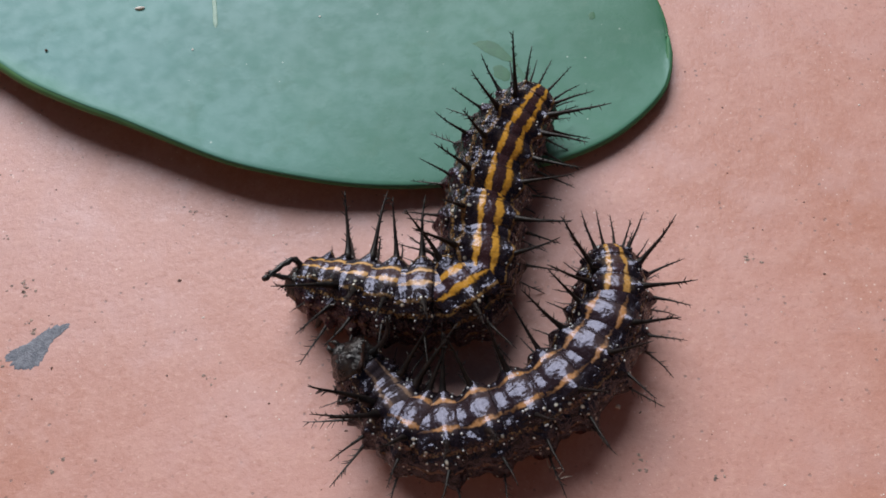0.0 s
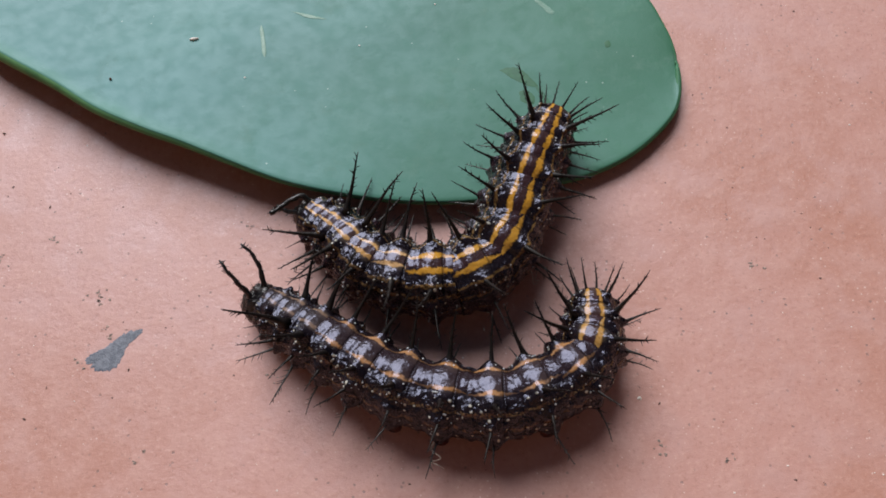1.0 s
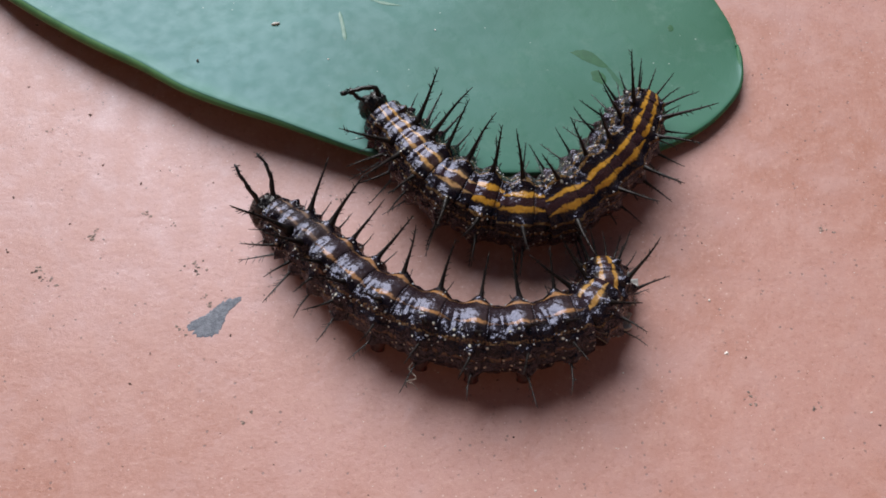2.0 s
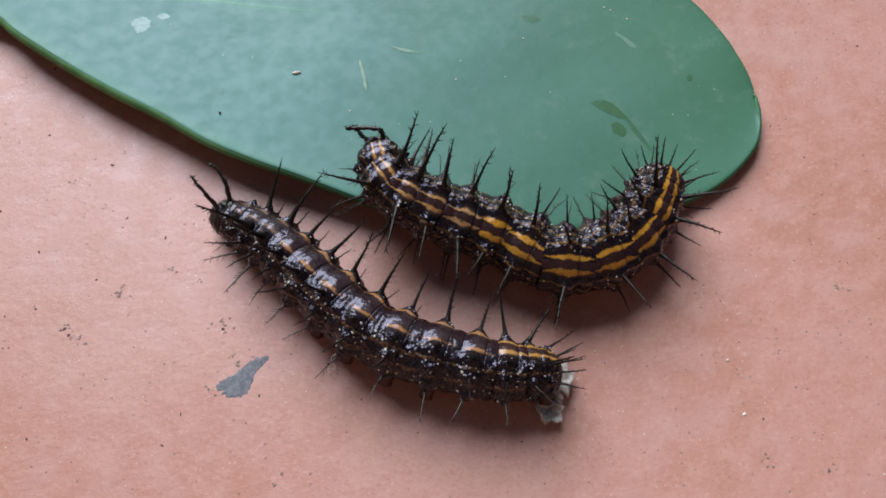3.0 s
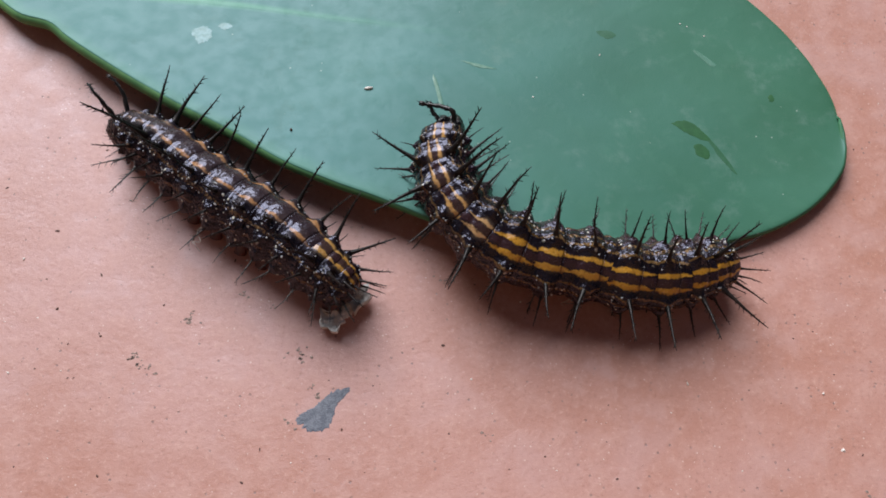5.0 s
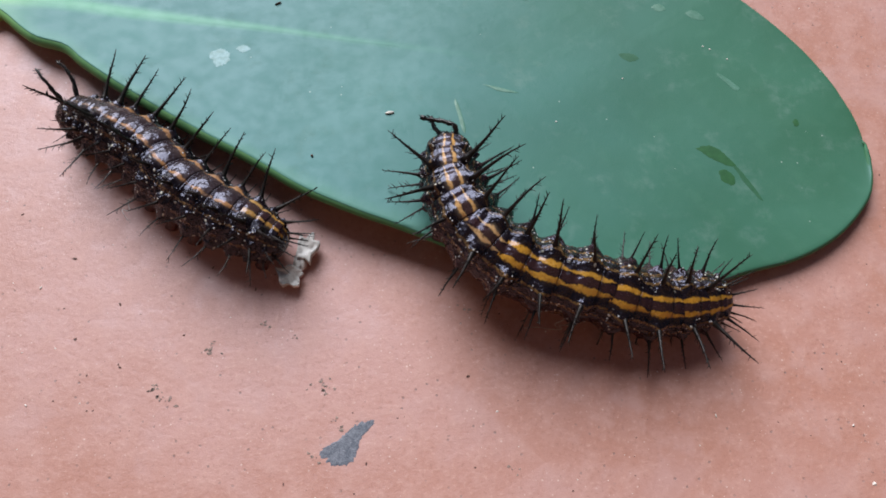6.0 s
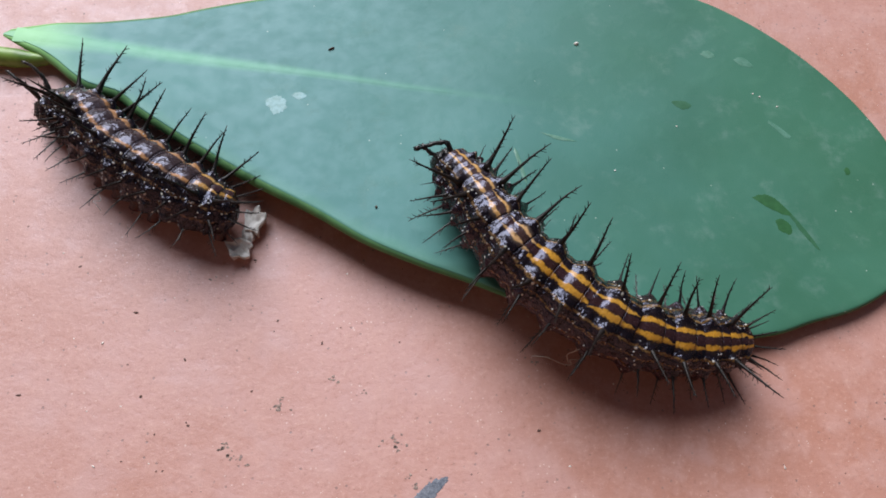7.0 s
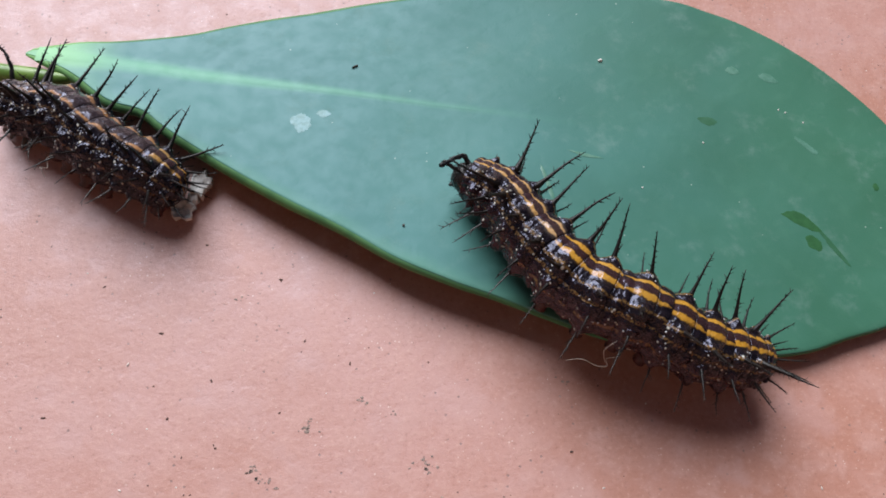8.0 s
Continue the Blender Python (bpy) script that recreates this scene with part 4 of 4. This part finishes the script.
bend(ORANGE, 5.8, (-51.5, 38.5, 2.8, 0.23, 0.49), (-46.3, 35.1, 3.4, 0.21, 0.45), (-41.3, 30.8, 3.8, 0.18, 0.43), (-37.1, 27.8, 4.0, 0.18, 0.40), (-32.7, 24.8, 4.0, 0.17, 0.43), (-28.8, 23.1, 3.8, 0.15, 0.41), (-24.3, 21.6, 3.0, 0.15, 0.44))
bend(ORANGE, 6, (-52.6, 38.7, 2.8, 0.23, 0.50), (-47.6, 35.9, 3.4, 0.20, 0.45), (-42.5, 32.6, 3.8, 0.17, 0.42), (-39.2, 28.9, 4.0, 0.17, 0.39), (-35.0, 25.9, 4.0, 0.16, 0.42), (-31.2, 23.9, 3.8, 0.14, 0.42), (-27.2, 22.0, 3.0, 0.13, 0.42))
bend(ORANGE, 6.5, (-57.8, 41.9, 2.8, 0.16, 0.53), (-53.6, 40.4, 3.4, 0.12, 0.49), (-49.7, 37.0, 3.8, 0.14, 0.44), (-45.7, 34.6, 4.0, 0.08, 0.41), (-41.9, 31.3, 4.0, 0.06, 0.43), (-37.9, 28.6, 3.8, 0.06, 0.43), (-35.2, 27.6, 3.0, 0.13, 0.44))
bend(ORANGE, 7, (-62.3, 45.4, 2.8, 0.18, 0.56), (-57.5, 43.9, 3.4, 0.12, 0.49), (-54.3, 40.0, 3.8, 0.09, 0.47), (-49.9, 36.8, 4.0, 0.11, 0.47), (-46.3, 34.4, 4.0, 0.13, 0.49), (-42.4, 32.4, 3.8, 0.13, 0.49), (-40.1, 32.4, 3.0, 0.17, 0.51))
bend(ORANGE, 7.5, (-66.8, 47.4, 2.8, 0.14, 0.48), (-62.1, 46.0, 3.4, 0.09, 0.46), (-58.7, 42.3, 3.8, 0.06, 0.41), (-54.4, 39.9, 4.0, 0.07, 0.45), (-50.8, 37.5, 4.0, 0.08, 0.39), (-47.6, 35.5, 3.8, 0.10, 0.42), (-45.4, 34.7, 3.0, 0.14, 0.38))
bend(ORANGE, 8, (-70.3, 49.7, 2.8, 0.18, 0.59), (-66.3, 47.0, 3.4, 0.22, 0.60), (-62.6, 46.1, 3.8, 0.25, 0.65), (-58.5, 42.3, 4.0, 0.21, 0.67), (-54.3, 39.9, 4.0, 0.22, 0.60), (-52.0, 38.5, 3.8, 0.22, 0.59), (-49.2, 36.8, 3.0, 0.23, 0.60))
bend(YELLOW, 0, (3.9, 7.8, 3.0, 0.01, 0.51), (9.3, 6.4, 3.6, -0.00, 0.50), (15.5, 5.4, 4.0, 0.01, 0.52), (20.2, 6.8, 4.2, 0.12, 0.21), (20.8, 13.6, 4.2, 0.43, -0.01), (22.3, 20.4, 4.9, 0.43, 0.00), (26.1, 27.0, 5.0, 0.30, -0.01))
bend(YELLOW, 0.2, (2.5, 11.1, 3.0, 0.01, 0.46), (8.1, 9.6, 3.6, -0.01, 0.47), (13.8, 7.6, 4.0, 0.01, 0.46), (19.2, 7.6, 4.2, 0.12, 0.23), (20.5, 13.5, 4.2, 0.39, 0.01), (21.9, 20.2, 4.9, 0.40, 0.01), (25.3, 27.8, 5.0, 0.32, -0.00))
bend(YELLOW, 0.5, (-0.7, 10.8, 3.0, 0.00, 0.39), (6.1, 10.9, 3.6, 0.00, 0.43), (11.9, 8.3, 4.0, -0.01, 0.38), (17.6, 7.5, 4.2, 0.11, 0.26), (20.8, 12.1, 4.2, 0.36, 0.03), (22.0, 18.8, 4.5, 0.37, 0.02), (25.5, 27.4, 5.0, 0.33, 0.00))
bend(YELLOW, 1, (-1.5, 16.8, 3.0, -0.00, 0.01), (3.1, 13.2, 3.6, -0.00, 0.01), (7.6, 9.2, 4.0, -0.00, 0.02), (14.6, 8.5, 4.2, 0.10, 0.05), (19.1, 11.5, 4.2, 0.15, -0.05), (21.8, 19.4, 4.9, 0.16, -0.05), (25.3, 27.8, 5.0, 0.11, 0.01))
bend(YELLOW, 1.5, (1.0, 22.4, 5.8, 0.07, -0.01), (1.1, 17.5, 4.0, 0.07, -0.01), (5.1, 11.3, 4.0, 0.03, -0.07), (11.0, 9.2, 4.2, 0.01, -0.13), (17.8, 12.2, 4.2, 0.15, -0.23), (21.6, 18.5, 4.5, 0.22, -0.31), (26.1, 25.9, 5.0, 0.19, -0.16))
bend(YELLOW, 1.7, (-1.8, 23.8, 6.0, 0.06, -0.02), (0.5, 18.8, 4.6, 0.07, -0.01), (4.7, 12.6, 4.4, 0.02, -0.09), (10.9, 10.5, 4.2, 0.01, -0.17), (17.0, 12.6, 4.2, 0.13, -0.28), (21.7, 18.5, 4.5, 0.22, -0.34), (26.3, 26.6, 5.0, 0.20, -0.19))
bend(YELLOW, 2.8, (-5.6, 26.9, 7.0, 0.01, -0.09), (-3.4, 21.1, 7.6, -0.00, -0.09), (2.4, 18.2, 6.4, -0.04, -0.18), (8.5, 16.2, 4.2, 0.01, -0.41), (14.8, 12.8, 4.2, 0.05, -0.58), (22.2, 16.7, 4.5, 0.23, -0.49), (27.3, 24.4, 5.0, 0.32, -0.34))
bend(YELLOW, 3, (-5.9, 26.9, 7.1, -0.00, -0.10), (-4.1, 21.1, 7.6, -0.01, -0.10), (1.4, 18.5, 6.0, -0.04, -0.20), (7.8, 16.6, 4.5, 0.01, -0.46), (14.2, 13.6, 4.2, 0.03, -0.63), (21.7, 16.2, 4.0, 0.23, -0.52), (26.5, 24.7, 5.0, 0.33, -0.35))
bend(YELLOW, 3.5, (-11.0, 24.3, 7.5, -0.01, -0.11), (-6.6, 23.3, 7.8, 0.02, -0.05), (-1.1, 19.7, 6.5, -0.01, -0.19), (5.7, 16.7, 5.3, 0.01, -0.46), (12.6, 14.0, 4.2, -0.01, -0.68), (19.1, 15.5, 4.0, 0.09, -0.72), (27.2, 21.8, 4.0, 0.21, -0.56))
bend(YELLOW, 4, (-10.9, 27.9, 7.4, -0.10, -0.14), (-6.7, 23.4, 7.9, -0.11, -0.24), (-1.2, 20.2, 6.6, -0.03, -0.35), (4.6, 17.2, 5.3, 0.00, -0.53), (11.5, 14.9, 4.2, -0.02, -0.66), (17.5, 15.9, 4.0, 0.03, -0.70), (25.5, 21.1, 3.8, 0.14, -0.68))
bend(YELLOW, 4.5, (-7.7, 29.3, 7.1, -0.24, -0.21), (-7.7, 23.8, 6.9, -0.28, -0.40), (-3.9, 19.8, 6.2, -0.10, -0.49), (1.6, 17.5, 5.4, -0.00, -0.60), (8.4, 16.2, 4.5, 0.01, -0.65), (16.5, 14.6, 4.0, 0.01, -0.77), (25.2, 18.1, 3.2, 0.13, -0.80))
bend(YELLOW, 5.8, (-9.1, 33.7, 6.9, -0.04, -0.04), (-8.8, 26.9, 7.7, -0.09, -0.15), (-6.6, 21.1, 7.2, -0.05, -0.29), (-2.2, 17.1, 5.8, 0.00, -0.41), (5.1, 16.1, 5.2, -0.01, -0.48), (12.6, 15.9, 4.0, -0.00, -0.60), (20.7, 17.1, 3.2, 0.02, -0.66))
bend(YELLOW, 6, (-9.7, 33.5, 6.9, -0.01, -0.02), (-9.4, 27.3, 7.8, -0.06, -0.11), (-7.0, 21.9, 7.3, -0.03, -0.26), (-2.0, 18.7, 5.9, 0.00, -0.38), (4.7, 16.8, 5.3, -0.01, -0.45), (11.5, 15.5, 4.0, 0.00, -0.58), (19.7, 16.6, 3.2, -0.00, -0.64))
bend(YELLOW, 6.5, (-16.4, 34.6, 7.2, 0.04, -0.03), (-11.7, 31.4, 7.8, 0.02, -0.18), (-7.6, 24.6, 8.2, -0.01, -0.29), (-2.9, 20.5, 7.7, 0.00, -0.35), (3.1, 17.5, 6.5, -0.01, -0.40), (9.7, 15.9, 5.0, -0.01, -0.61), (19.0, 16.3, 3.7, -0.00, -0.68))
bend(YELLOW, 7, (-17.8, 37.4, 7.0, 0.07, 0.16), (-14.4, 32.6, 7.8, 0.05, 0.07), (-11.1, 26.4, 8.4, 0.05, -0.02), (-6.6, 22.1, 7.5, 0.00, -0.07), (-0.9, 18.3, 6.8, 0.03, -0.11), (6.1, 16.7, 5.1, -0.00, -0.28), (14.6, 17.1, 4.0, 0.00, -0.35))
bend(YELLOW, 7.5, (-17.0, 39.1, 6.9, 0.08, 0.33), (-13.9, 32.8, 7.8, 0.08, 0.26), (-10.3, 25.5, 8.3, 0.07, 0.20), (-6.2, 22.2, 8.4, 0.03, 0.18), (-0.9, 19.7, 7.1, 0.07, 0.13), (5.9, 17.2, 5.8, 0.02, -0.01), (13.1, 16.2, 4.1, 0.01, -0.08))
bend(YELLOW, 8, (-18.9, 37.5, 7.0, 0.09, 0.43), (-14.4, 34.3, 7.7, 0.14, 0.39), (-11.0, 28.3, 8.2, 0.12, 0.32), (-6.8, 23.3, 8.4, 0.08, 0.31), (-1.1, 20.6, 8.0, 0.05, 0.26), (5.4, 17.7, 6.2, 0.01, 0.16), (13.0, 16.8, 4.1, 0.01, 0.09))


def body_poses(points):
    """Poses of the head and the thirteen rings along a body's line."""
    line = along([p[:3] for p in points], 120)
    leans = along([(p[3], p[4], 1) for p in points], 120)
    share = SHARES
    marks = [0.025] + [0.062 + 0.92 * (sum(share[:i]) + share[i] / 2) / sum(share) for i in range(13)]
    out = []
    for s in marks:
        k = s * 119
        i = min(int(k), 118)
        p = line[i].lerp(line[i + 1], k - i)
        near, far = max(i - 5, 0), min(i + 6, 119)
        ahead = (line[near] - line[far]).normalized()
        up = leans[i].copy()
        up = (up - ahead * up.dot(ahead)).normalized()
        left = up.cross(ahead)
        m = Matrix((ahead, left, up)).transposed().to_4x4()
        m.translation = p * MM
        out.append(m)
    return out


def motions():
    for thing, head, rings in (ORANGE, YELLOW):
        rows = BENDS[thing.name]
        base, parts = [], [[] for _ in range(14)]
        for t in sorted(rows):
            poses = body_poses(rows[t])
            mid = poses[7]
            way = mid.to_3x3() @ Vector((1, 0, 0))
            home = Matrix.Translation((mid.translation.x, mid.translation.y, 0)) @ Matrix.Rotation(math.atan2(way.y, way.x), 4, "Z")
            base.append((t, home))
            back = home.inverted()
            for k, m in enumerate(poses):
                parts[k].append((t, back @ m))
        walk(thing, base)
        for ob, keys in zip((head, *rings), parts):
            walk(ob, keys)
    walk(DROPPING, [(t, pose(x * MM, y * MM, 0.75 * MM, 0, 0, turn)) for t, x, y, turn in (
        (0, 32.6, 5.7, 10), (0.5, 31.7, 4.7, 10), (1, 28.7, 3.4, 8), (1.5, 24.6, 3.0, 8), (2.8, 16.5, 0.6, 0), (3, 13.2, -0.4, 0), (3.5, 7.0, 1.5, 0), (4, 0.1, 2.4, -15), (4.5, -10.4, 5.9, -25), (5.8, -24.2, 20.4, -10), (6, -25.7, 21.0, -5), (6.5, -33.8, 26.6, -8), (7, -38.8, 30.4, 0), (7.5, -43.4, 33.8, -5), (8, -48.2, 37.4, -5))])


motions()
